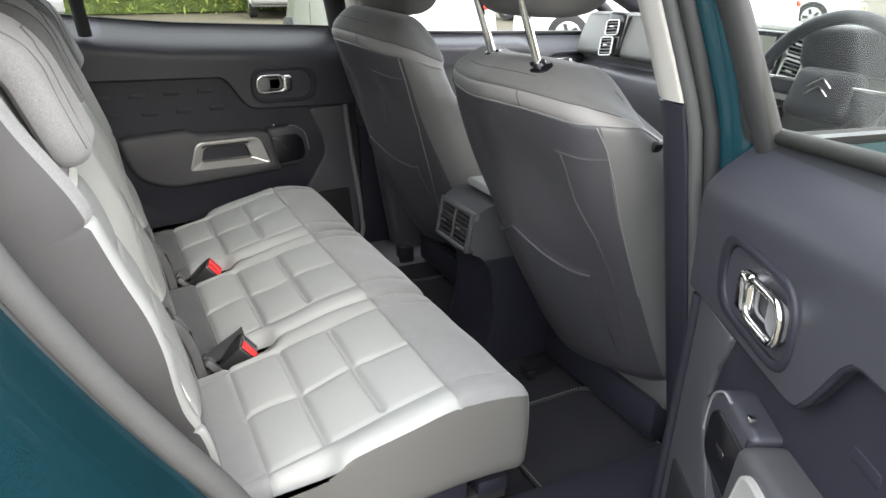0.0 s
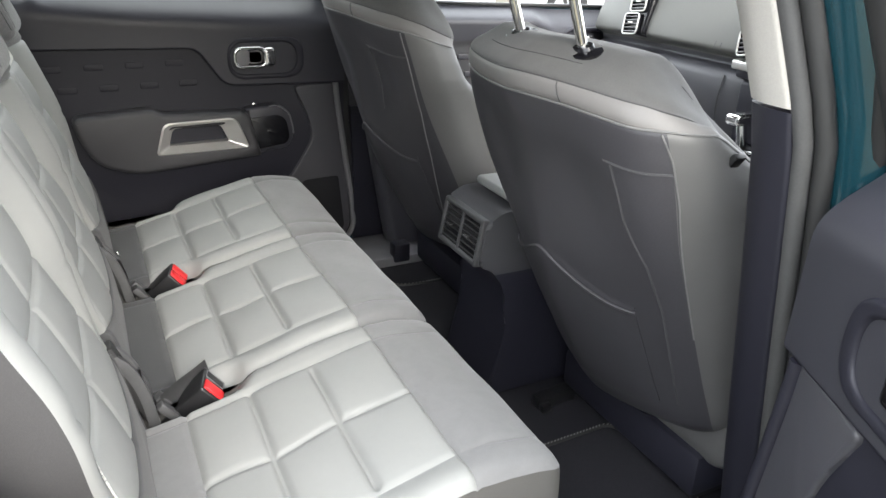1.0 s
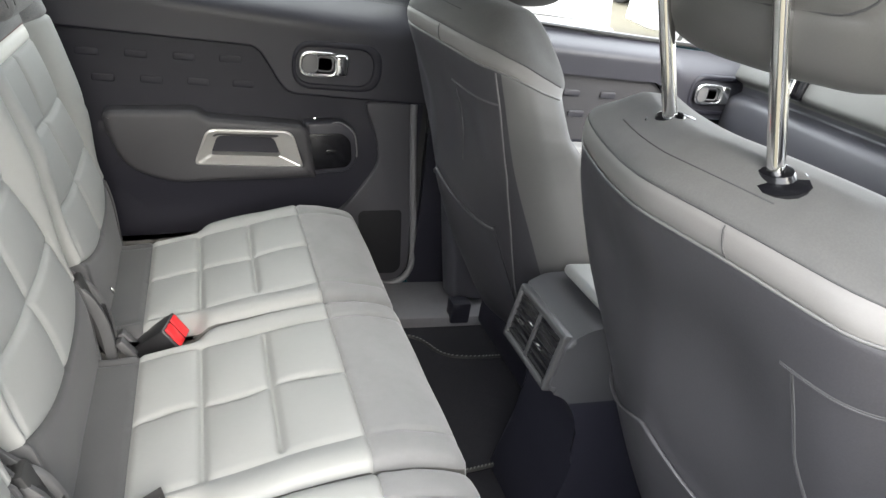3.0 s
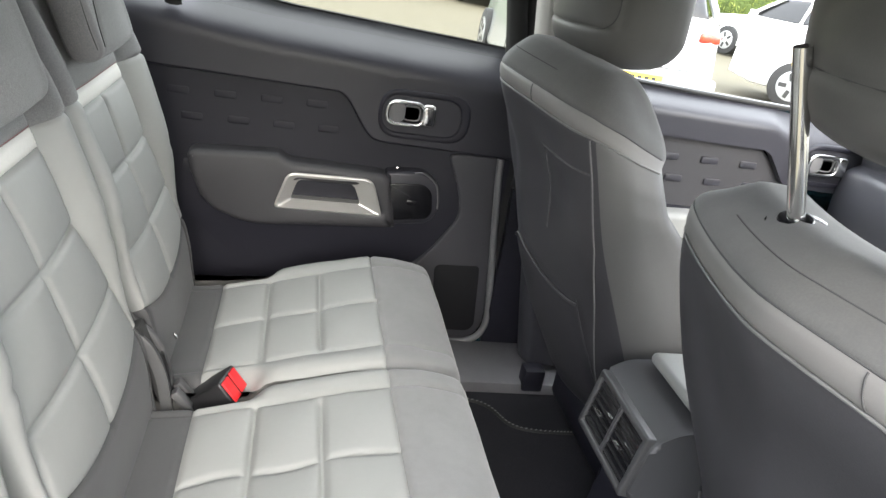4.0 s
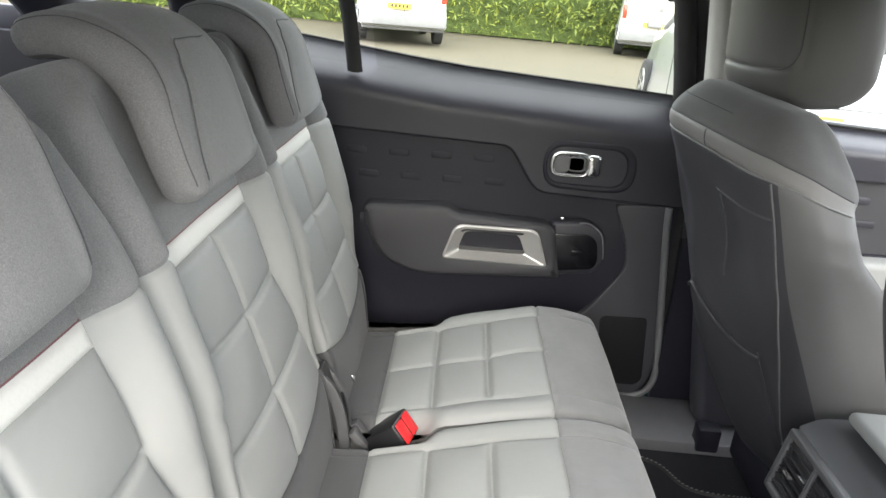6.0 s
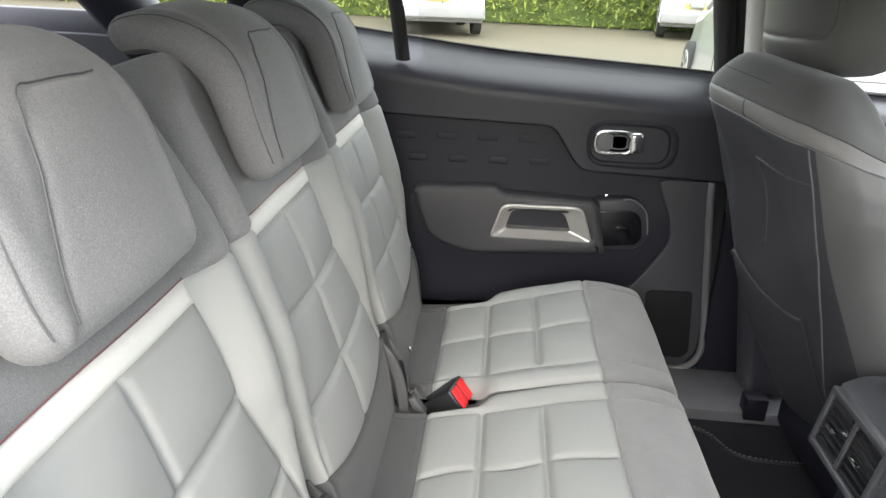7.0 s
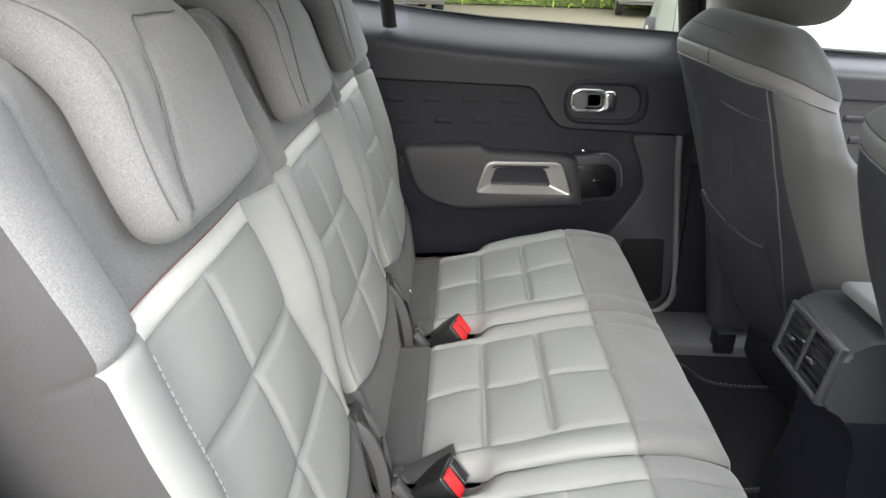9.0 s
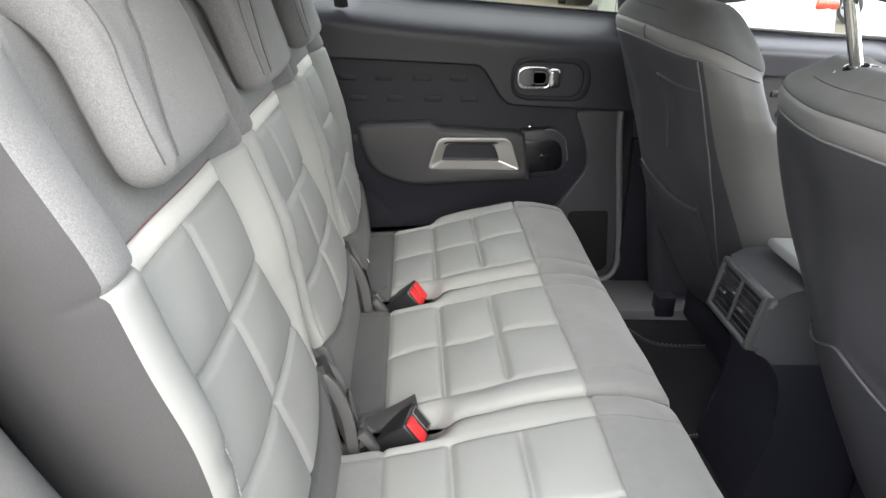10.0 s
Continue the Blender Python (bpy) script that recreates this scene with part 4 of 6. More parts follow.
def front_seat(y, x0, dz, lift, side, label):
    """side: +1 where the seat's outer edge points to +y."""
    seat = empty("front_seat", (0, y, 0))
    thing(seat, label, "car seat", "front seats")
    h, r = SEAT_H, SEAT_R
    sh = front_shape(x0, dz, side)
    soft((ticks(h[0], 0.02), ticks(h[1], 0.008, (0.249, -0.249), (0.004,)), ticks(h[2], 0.010, (0.293, 0.323, 0.227, 0.375), (0.004,))), r, sh, front_zone,
         [("upper_fabric", FRONTTOP, "dark grey suede-like top of the backrest"), ("trim_band", BAND, "taupe leather band"), ("backrest", SEATBACK, "charcoal leather backrest with a map pocket"),
          ("side_bolster", SEATLIT, "charcoal side bolster in a lit, paler tone"), ("side_bolster", SEATLIT, "charcoal side bolster in a lit, paler tone"), ("front_face", SMOOTH, "")], seat)

    def on(ys, us, off=0.0015):
        ys, us = np.broadcast_arrays(np.asarray(ys, float), np.asarray(us, float))
        q = np.stack([np.full(len(ys), h[0]), ys, us + 0.225], 1)
        return sh(rounding(q, h, r), q) + off * np.array([-math.cos(RECLINE), 0, -math.sin(RECLINE)])

    def round_side(u, off=0.0015):
        ws = np.linspace(-0.045, 0.0999, 14)
        ys = np.linspace(0.2619, -0.2619, 44)
        raw = [(w, 0.262, u + 0.225) for w in ws] + [(h[0], y2, u + 0.225) for y2 in ys] + [(w, -0.262, u + 0.225) for w in ws[::-1]]
        raw = np.array(raw)
        p = sh(rounding(raw, h, r), raw)
        outward = np.where((np.abs(raw[:, 1:2]) > 0.25), np.array([-0.4, 0, 0]) + np.sign(raw[:, 1:2]) * np.array([0, 0.8, 0]), np.array([-math.cos(RECLINE), 0, -math.sin(RECLINE)]))
        return p + off * outward

    tube_part("band_piping", round_side(0.0675), 0.0016, PIPING_DARK, seat, 6, label="grey piping under the band")
    for s in (-1, 1):
        outer = s == side
        # Seam pairs: a pale line draws the highlight, a dark line the crease.
        us = np.linspace(0.064, -0.34 if outer else -0.50, 60)
        line = on(s * seam_line(us, outer), us, 0.0004)
        tube_part("seam_piping", line, 0.0011, PIPING_DARK, seat, 6, label="grey seam piping, pale for its highlight")
        tube_part("side_seam", on(s * (seam_line(us, outer) - 0.0024), us, 0.0002), 0.0009, SEAM, seat, 5)
        if outer or side > 0:
            us = np.linspace(0.002, -0.50 if outer else -0.16, 46)
            tube_part("inner_seam_glint", on(s * inner_line(us, outer), us, 0.0003), 0.0009, HEM_GLINT, seat, 6)
            tube_part("inner_seam_crease", on(s * (inner_line(us, outer) + 0.0022), us, 0.0002), 0.0008, SEAM, seat, 5)
            ys = np.linspace(0.155 if outer else 0.112, 0.250 if outer else 0.234, 20)
            tube_part("cross_seam_glint", on(s * ys, cross_line(ys, outer), 0.0003), 0.0009, HEM_GLINT, seat, 6)
            tube_part("cross_seam_crease", on(s * ys, cross_line(ys, outer) + 0.0024, 0.0002), 0.0008, SEAM, seat, 5)
        us = np.linspace(-0.280, -0.50, 14)
        tube_part("pocket_edge", on(np.full(14, s * 0.168), us, 0.0015), 0.0012, SEATBACK, seat, 6)
    ys3 = np.linspace(-0.168, 0.168 if side < 0 else 0.09, 36)
    tube_part("pocket_hem", on(ys3, pocket_hem(ys3) - 0.004, 0.0025), 0.0026, HEM_GLINT, seat, 6, label="map pocket hem")
    tube_part("top_seam", on(np.linspace(-0.13, 0.13, 24), 0.150, 0.0), 0.0008, SEAM, seat, 5)
    tube_part("band_seam", round_side(0.098, 0.0005), 0.0010, SEAM, seat, 5)
    tube_part("band_joint", on(np.full(8, -0.105), np.linspace(0.070, 0.096, 8), 0.0002), 0.0009, SEAM, seat, 5)
    if side < 0:
        box_part("shoulder_clip", (x0 + 0.185, side * 0.262, 1.088), (0.010, 0.005, 0.013), BUCKLE, seat, 0.003, 2, "small black clip", Matrix.Rotation(0.6, 4, "X"))
    # headrest on two chrome posts
    a = radians(20)
    up = Vector((-math.sin(a), 0, math.cos(a)))
    foot = Vector((x0 + (0.068 if side < 0 else 0.132), 0, 1.226 + dz))
    for s in (-1, 1):
        f = foot + Vector((0, s * 0.078, -0.012))
        tube_part("headrest_post", [f - up * 0.03, f + up * (0.07 + lift)], 0.0075, CHROME, seat, 12, label="chrome headrest post")
        bm = bmesh.new()
        g = f - up * (0.0105 if side < 0 else 0.006)
        tube(bm, [g - up * 0.010, g + up * 0.004, g + up * 0.0065, g + up * 0.0075, g + up * 0.012, g + up * 0.013], [0.025, 0.025, 0.022, 0.0145, 0.0125, 0.009], 20)
        for v in bm.verts:
            v.co.y = f.y + (v.co.y - f.y) * 1.35
        part("post_guide", bm, GLOSSBLACK, seat)
    c = np.array(foot + up * (0.135 + lift) + Vector((0.082 if side < 0 else 0.045, 0, -0.012 if side < 0 else -0.002)))
    m = np.array(Matrix.Rotation(-radians(5), 3, "Y"))

    def rest(p, raw):
        w, y2, z = p[:, 0].copy(), p[:, 1], p[:, 2]
        rear = ramp(-w, 0.0, 0.045)
        frame_seam = np.maximum(groove(z, -0.070, 0.003) * (1 - ramp(np.abs(y2), 0.12, 0.132)), groove(np.abs(y2), 0.138, 0.003) * ramp(z, -0.072, -0.062)) * rear
        w = w + 0.042 * (np.abs(y2) / 0.15) ** 2.2 + 0.003 * frame_seam - 0.006 * rear * np.cos(np.clip(y2 / 0.14, -1, 1) * np.pi / 2)
        y2 = y2 * (1 - 0.07 * np.clip(z / 0.1, -1, 1) ** 2)
        return c + np.stack([w, y2, z], 1) @ m.T

    soft((ticks(0.062, 0.014), ticks(0.160, 0.009, (0.138, -0.138)), ticks(0.128, 0.011, (-0.070,))), 0.050, rest, lambda p, n: np.zeros(len(p), int), [("headrest", REST, "dark grey leather headrest")], seat)
    edge = rounded([(-0.138, 0.115), (-0.138, -0.070), (0.138, -0.070), (0.138, 0.115)], [0.0, 0.034, 0.034, 0.0], 7)
    fine = []
    for a2, b2 in zip(edge, edge[1:]):
        fine += [(a2[0] + (b2[0] - a2[0]) * k / 5, a2[1] + (b2[1] - a2[1]) * k / 5) for k in range(5)]
    raw = np.array([(-0.062, p[0], p[1]) for p in fine])
    tube_part("headrest_seam", rest(rounding(raw, (0.062, 0.160, 0.128), 0.050), raw), 0.0011, SEAM, seat, 5)
    # base cushion and its side trim
    def base(p, raw):
        x, y2, z = p[:, 0], p[:, 1], p[:, 2]
        return np.stack([x0 + 0.60 + x, y2, 0.60 + dz + z + 0.05 * x + 0.02 * ramp(np.abs(y2), 0.15, 0.22) * ramp(z, 0, 0.08)], 1)
    soft((ticks(0.27, 0.03), ticks(0.245, 0.02), ticks(0.085, 0.02)), 0.04, base, lambda p, n: np.where((n[:, 2] > 0.4) & (np.abs(p[:, 1]) < 0.16), 1, 0),
         [("seat_base", SEATLIT, "charcoal leather seat base"), ("base_cushion", LIGHT, "light grey leather seat cushion")], seat)
    box_part("base_frame", (x0 + 0.54, 0, 0.475), (0.22, 0.20, 0.045), PLASTIC, seat, 0.012)
    if side > 0:
        box_part("rail_cover", (x0 + 0.285, 0.243, 0.436), (0.026, 0.022, 0.030), PLASTIC, seat, 0.006, 2, "black plastic rail cover")
    else:
        bm = rbox(bmesh.new(), (0.462, 0.182, 0.412), (0.050, 0.016, 0.016), 0.005, 2, Matrix.Rotation(0.10, 4, "Z"))
        rbox(bm, (0.425, 0.160, 0.408), (0.012, 0.010, 0.010), 0.004, 2)
        part("rail_cover", bm, BUCKLE, seat, "black rail end cover")
    for s in (-1, 1):
        box_part("slide_rail", (x0 + 0.56, s * 0.17, 0.424), (0.22, 0.018, 0.013), RUBBER, seat, 0.003)
    return seat


FRONTTOP = mat("dark_suede_cloth", (0.094, 0.093, 0.092), 0.85, spots=((500, 0.4, (0.120, 0.119, 0.117)), (22, 0.45, (0.076, 0.076, 0.076))), bump=((900, 0.25, 0.0006), (26, 0.1, 0.003)), sheen=0.15)
# SEATBACK's charcoal made paler: light falling on the bolsters is in this colour.
SEATLIT = mat("charcoal_leather_lit_tone", (0.098, 0.097, 0.096), 0.42, spots=((400, 0.3, (0.110, 0.108, 0.107)), (6, 0.35, (0.076, 0.076, 0.076))), bump=((650, 0.18, 0.0006), (15, 0.1, 0.004)))
# Hem leather, also the tone of the drawn seam highlights.
HEM_GLINT = mat("charcoal_hem_and_glint", (0.054, 0.053, 0.058), 0.5, spots=((300, 0.3, (0.042, 0.041, 0.045)),))
PIPING_DARK = mat("grey_piping", (0.15, 0.15, 0.148), 0.5, spots=((200, 0.3, (0.11, 0.11, 0.11)),))
REST = mat("headrest_leather", (0.092, 0.090, 0.087), 0.5, spots=((6, 0.35, (0.077, 0.075, 0.073)), (500, 0.25, (0.108, 0.105, 0.102))), bump=((700, 0.15, 0.0006), (22, 0.1, 0.003)))

# ---- doors ----
def ring(cx, cz, hx, hz, r, n=6):
    return rounded([(cx - hx, cz - hz), (cx + hx, cz - hz), (cx + hx, cz + hz), (cx - hx, cz + hz)], r, n)


def door_handle(door, L, cx, cz, y0, flip):
    """Chrome pull in a dark oval dish."""
    k = flip
    plate("handle_dish", [L(*p) for p in ring(cx + 0.031, cz, 0.106, 0.056, 0.052, 8)], k(y0 - 0.001), k(y0 + 0.02), PLASTIC, door, 0.005, 3, "dark oval dish",
          holes=[[L(*p) for p in ring(cx + 0.025, cz, 0.090, 0.042, 0.040, 8)]])
    plate("dish_floor", [L(*p) for p in ring(cx + 0.025, cz, 0.092, 0.044, 0.040, 8)], k(y0 + 0.008), k(y0 + 0.03), PLASTIC, door, 0.0)
    cx -= 0.014
    cz += 0.004
    loop = [Vector((*L(*p), 0)) for p in ring(cx, cz, 0.042, 0.025, 0.022, 8)]
    tube_part("handle_ring", [(p.x, k(y0 - 0.006), p.y) for p in loop], 0.0050, CHROME, door, 10, True, "chrome handle ring")
    plate("handle_cup", [L(*p) for p in ring(cx, cz, 0.042, 0.025, 0.022, 8)], k(y0 + 0.004), k(y0 + 0.016), TRIM, door, 0.0, label="dark grey cup")
    inner = [Vector((*L(*p), 0)) for p in ring(cx + 0.014, cz, 0.019, 0.016, 0.012, 6)]
    tube_part("cup_rim", [(p.x, k(y0 + 0.0025), p.y) for p in inner], 0.0022, RIM, door, 8, True, "grey rim inside the cup")
    plate("handle_lever", [L(*p) for p in ring(cx - 0.021, cz, 0.020, 0.022, 0.016, 6)], k(y0 - 0.003), k(y0 + 0.012), RIM, door, 0.004, 3, "satin grey lever")
    plate("handle_grip", [L(*p) for p in ring(cx + 0.052, cz, 0.018, 0.027, 0.014, 6)], k(y0 - 0.012), k(y0 + 0.012), CHROME, door, 0.011, 5, "chrome grip")


def window(door, corners, material, name="pane"):
    bm = bmesh.new()
    bm.faces.new([bm.verts.new(p) for p in corners])
    bmesh.ops.solidify(bm, geom=list(bm.faces), thickness=0.004)
    ob = part(name, bm, material, door)
    ob.visible_shadow = False
    return ob


def rear_door(side, hinge, turn, label, stands=None):
    """Rear door with its moulded panel. side +1: the car's left. hinge: where its front edge turns."""
    hx, hy = hinge
    at = stands or hinge
    door = empty("rear_door", (at[0], side * at[1], 0), turn)
    thing(door, label, "car door", "car doors", "structure")

    def L(x, z):
        return (x - hx, z)

    def k(y):
        return side * (y - hy)

    sh = dict(side=side, shift=(hx, hy))
    rec = lambda x: float(np.interp(x, [-0.60, -0.10, -0.085, -0.07, -0.030, -0.013, 0.006, 0.34], [1.050, 1.040, 1.036, 1.022, 0.962, 0.944, 0.938, 0.930]))
    sill = lin([-0.62, -0.237, 0.25, 0.34], [1.236, 1.196, 1.172, 1.166]) if side > 0 else lin([-0.62, 0.34], [1.258, 1.158])
    xs = np.concatenate([np.linspace(-0.60, -0.12, 13), np.linspace(-0.10, 0.01, 16), np.linspace(0.04, 0.325, 9)])
    roll = lambda x, z: 0.792 + 0.075 * float(ramp(z - sill(x), -0.105, 0.0)) ** 1.5
    sheet("upper_panel", xs, rec, sill, lambda x, z, t: roll(x, z), 22, 0.02, SOFTPLASTIC, door, "soft black upper door panel", **sh)
    recess_hi = lambda x: rec(x) + 0.006
    sheet("fabric_recess", np.linspace(-0.60, 0.10, 20), lin([-0.6, 0.1], [0.80, 0.80]), recess_hi, lambda x, z, t: 0.812, 6, 0.02, PLASTIC, door, "black padded recess with raised dashes", **sh)
    edge = [Vector((x - hx, k(0.797), rec(x) - 0.001)) for x in np.concatenate([np.linspace(-0.58, -0.1, 10), np.linspace(-0.09, 0.02, 12), np.linspace(0.05, 0.325, 6)])]
    tube_part("recess_edge", edge, 0.0045, PLASTIC, door, 8)
    for r_, (x0, z0) in enumerate(((-0.435, 0.992), (-0.405, 0.938))):
        for c in range(4):
            x, z = x0 + 0.098 * c, z0 + 0.002 * c
            plate("dash", [L(*p) for p in ring(x, z, 0.024, 0.009, 0.006, 3)], k(0.8110), k(0.82), PLASTIC, door, 0.003, 3)
    door_handle(door, L, 0.069 if side > 0 else 0.087, 1.004, 0.788, k)
    # lower panel down to the sill
    sheet("lower_panel", np.linspace(-0.42, 0.325, 22), lin([-0.42, -0.25, -0.05, 0.325], [0.72, 0.56, 0.45, 0.428]), lin([-0.42, 0.0, 0.1, 0.325], [0.84, 0.86, 0.932, 0.926]),
          lambda x, z, t: 0.806 + 0.012 * ramp(-z, -0.75, -0.62) * (1 - ramp(x, 0.14, 0.20)) + 0.008 * ramp(z, 0.82, 0.85) * (1 - ramp(x, 0.14, 0.19)), 14, 0.02, PLASTIC, door, "black plastic lower door panel", **sh)
    plate("speaker_grille", [L(*p) for p in rounded([(0.183, 0.636), (0.300, 0.640), (0.316, 0.470), (0.300, 0.452), (0.205, 0.452)], [0.02, 0.012, 0.03, 0.02, 0.03])], k(0.7955), k(0.83), GRILLE, door, 0.003, 2, "fine mesh speaker grille")
    front = [(0.172, 0.922), (0.298, 0.928), (0.340, 0.515), (0.332, 0.455), (0.300, 0.424), (0.10, 0.420), (0.075, 0.575), (0.150, 0.648), (0.226, 0.768), (0.212, 0.832)]
    plate("lower_front_panel", [L(*p) for p in rounded(front, [0.02, 0.01, 0.03, 0.03, 0.02, 0.01, 0.02, 0.03, 0.04, 0.03])], k(0.7985), k(0.83), TRIM, door, 0.007, 4, "smooth proud front corner of the door panel")
    # Closed door's rim is pale grey: the sky's shine is in its colour.
    tube_part("panel_rim", spline([(0.298 - hx, k(0.797), 0.925), (0.304 - hx, k(0.797), 0.855), (0.328 - hx, k(0.796), 0.66), (0.345 - hx, k(0.795), 0.51), (0.338 - hx, k(0.795), 0.455), (0.312 - hx, k(0.796), 0.428), (0.270 - hx, k(0.798), 0.418), (0.16 - hx, k(0.800), 0.414)], 8), 0.0085, RIM if side > 0 else PLASTIC, door, 10, label="smooth door panel rim, its shine toned in on the closed door")
    if side > 0:
        plate("edge_seal", [L(*p) for p in [(0.285, 1.15), (0.302, 0.87), (0.345, 0.51), (0.33, 0.40), (0.43, 0.40), (0.41, 0.87), (0.36, 1.15)]], k(0.822), k(0.85), RUBBER, door, 0.0, label="black rubber seal at the door's edge")
    # armrest, grip and switch panel
    arm = [(-0.409, 0.866), (-0.395, 0.877), (-0.212, 0.888), (-0.192, 0.872), (0.020, 0.866), (0.040, 0.852), (0.066, 0.735), (-0.272, 0.712), (-0.360, 0.745), (-0.392, 0.80)]
    plate("armrest", [L(*p) for p in rounded(arm, [0.01, 0.012, 0.012, 0.016, 0.02, 0.02, 0.006, 0.04, 0.05, 0.04])], k(0.764), k(0.83), GREYPAD, door, 0.014, 4, "dark padded armrest",
          holes=[[L(*p) for p in rounded([(-0.172, 0.830), (-0.004, 0.830), (0.030, 0.770), (-0.196, 0.772)], 0.014)]])
    outer = rounded([(-0.192, 0.849), (0.000, 0.853), (0.030, 0.766), (-0.218, 0.764)], [0.02, 0.024, 0.008, 0.012])
    well = rounded([(-0.168, 0.831), (-0.042, 0.833), (-0.022, 0.786), (-0.182, 0.784)], [0.012, 0.014, 0.008, 0.008])
    rim_in = [(0.965 * (x + 0.085) - 0.085, 0.94 * (z - 0.8) + 0.8) for x, z in outer]
    loops = [[(*p, 0.775) for p in outer], [(*p, 0.7575) for p in outer], [(*p, 0.7560) for p in rim_in], [(*p, 0.7575) for p in rim_in], [(*p, 0.772) for p in well], [(*p, 0.800) for p in well]]
    n = len(outer)
    verts = [(p[0] - hx, k(p[2]), p[1]) for loop in loops for p in loop]
    quads = [(a * n + i, a * n + (i + 1) % n, (a + 1) * n + (i + 1) % n, (a + 1) * n + i) for a in range(5) for i in range(n)]
    mesh_part("grip_frame", verts, quads, SATIN, door, "satin silver grip frame", False)
    plate("grip_well", [L(*p) for p in rounded([(-0.185, 0.838), (0.0, 0.838), (0.03, 0.762), (-0.21, 0.764)], 0.012)], k(0.798), k(0.84), PLASTIC, door, 0.0)
    plate("switch_surround", [L(*p) for p in rounded([(0.028, 0.870), (0.116, 0.878), (0.156, 0.855), (0.168, 0.794), (0.150, 0.750), (0.055, 0.738)], [0.01, 0.026, 0.028, 0.028, 0.026, 0.01])], k(0.777), k(0.83), SOFTPLASTIC, door, 0.010, 4)
    plate("switch_panel", [L(*p) for p in rounded([(0.036, 0.843), (0.121, 0.849), (0.143, 0.831), (0.150, 0.780), (0.138, 0.762), (0.056, 0.752)], [0.004, 0.014, 0.014, 0.012, 0.012, 0.004])], k(0.7745), k(0.80), GLOSSBLACK, door, 0.003, 3, "gloss black switch panel")
    tube_part("switch_rim", spline([(0.095 - hx, k(0.7775), 0.8735), (0.118 - hx, k(0.7775), 0.8740), (0.148 - hx, k(0.778), 0.852), (0.158 - hx, k(0.778), 0.82), (0.162 - hx, k(0.778), 0.79)], 5), 0.0022, RIM, door, 6)
    plate("window_switch", [L(*p) for p in ring(0.098, 0.800, 0.014, 0.007, 0.005, 3)], k(0.7725), k(0.81), GLOSSBLACK, door, 0.003, 2, "window switch")
    box_part("lock_pin", (0.055 - hx, k(0.785), 0.880), (0.005, 0.005, 0.003), CHROME, door, 0.0015, 2)
    # outer skin, glass and its frame
    sheet("outer_skin", np.linspace(-0.60, 0.335, 12), lin([-0.60, -0.42, -0.25, -0.1, 0.335], [0.86, 0.64, 0.48, 0.36, 0.34]), lin([-0.62, 0.34], [1.150, 1.110] if side > 0 else [1.13, 1.09]), lambda x, z, t: 0.868 + 0.035 * math.sin(math.pi * min(1, t * 1.05)) * (0.6 + 0.4 * t), 12, -0.008, PAINT, door, "teal outer skin", **sh)
    if side < 0:
        sheet("door_edge", [0.325, 0.337], lin([0.3, 0.34], [0.42, 0.36]), lin([0.3, 0.34], [1.105, 1.098]), lambda x, z, t: 0.80 + 0.02, 8, 0.05, PAINT, door, **sh)
    top = lambda x, z: (x - hx, k(0.848 - 0.30 * (z - 1.16)), z)
    window(door, [top(-0.40, 1.165), top(0.30, 1.14), top(0.20, 1.49), top(-0.44, 1.485)], GLASS)
    fx = 0.0 if side > 0 else 0.05
    frame_line = [top(0.305 + 0.8 * fx, 1.13), top(0.275 + fx, 1.25), top(0.215 + 1.4 * fx, 1.46), top(0.18 + fx, 1.495), top(-0.05, 1.505), top(-0.47, 1.49)]
    tube_part("window_frame", spline(frame_line, 6), 0.02, RUBBER, door, 10, flat=(0.026, 0.016) if side > 0 else (0.011, 0.010))
    if side > 0:
        tube_part("outer_waist_seal", [(x - hx, k(0.886), sill(x) - 0.026) for x in np.linspace(-0.58, 0.32, 8)], 0.012, RUBBER, door, 10)
        tube_part("waist_seal", [(x - hx, k(0.869), sill(x) - 0.001) for x in np.linspace(-0.58, 0.31, 8)], 0.0035, RUBBER, door, 6)
    if side < 0:
        tube_part("waist_seal", [(x - hx, k(0.866), sill(x) - 0.006) for x in np.linspace(-0.58, 0.32, 10)], 0.012, RUBBER, door, 10, flat=(0.014, 0.010))
        tube_part("rear_bar", [top(-0.42, 1.16), top(-0.45, 1.48)], 0.02, RUBBER, door, 8)
    return door


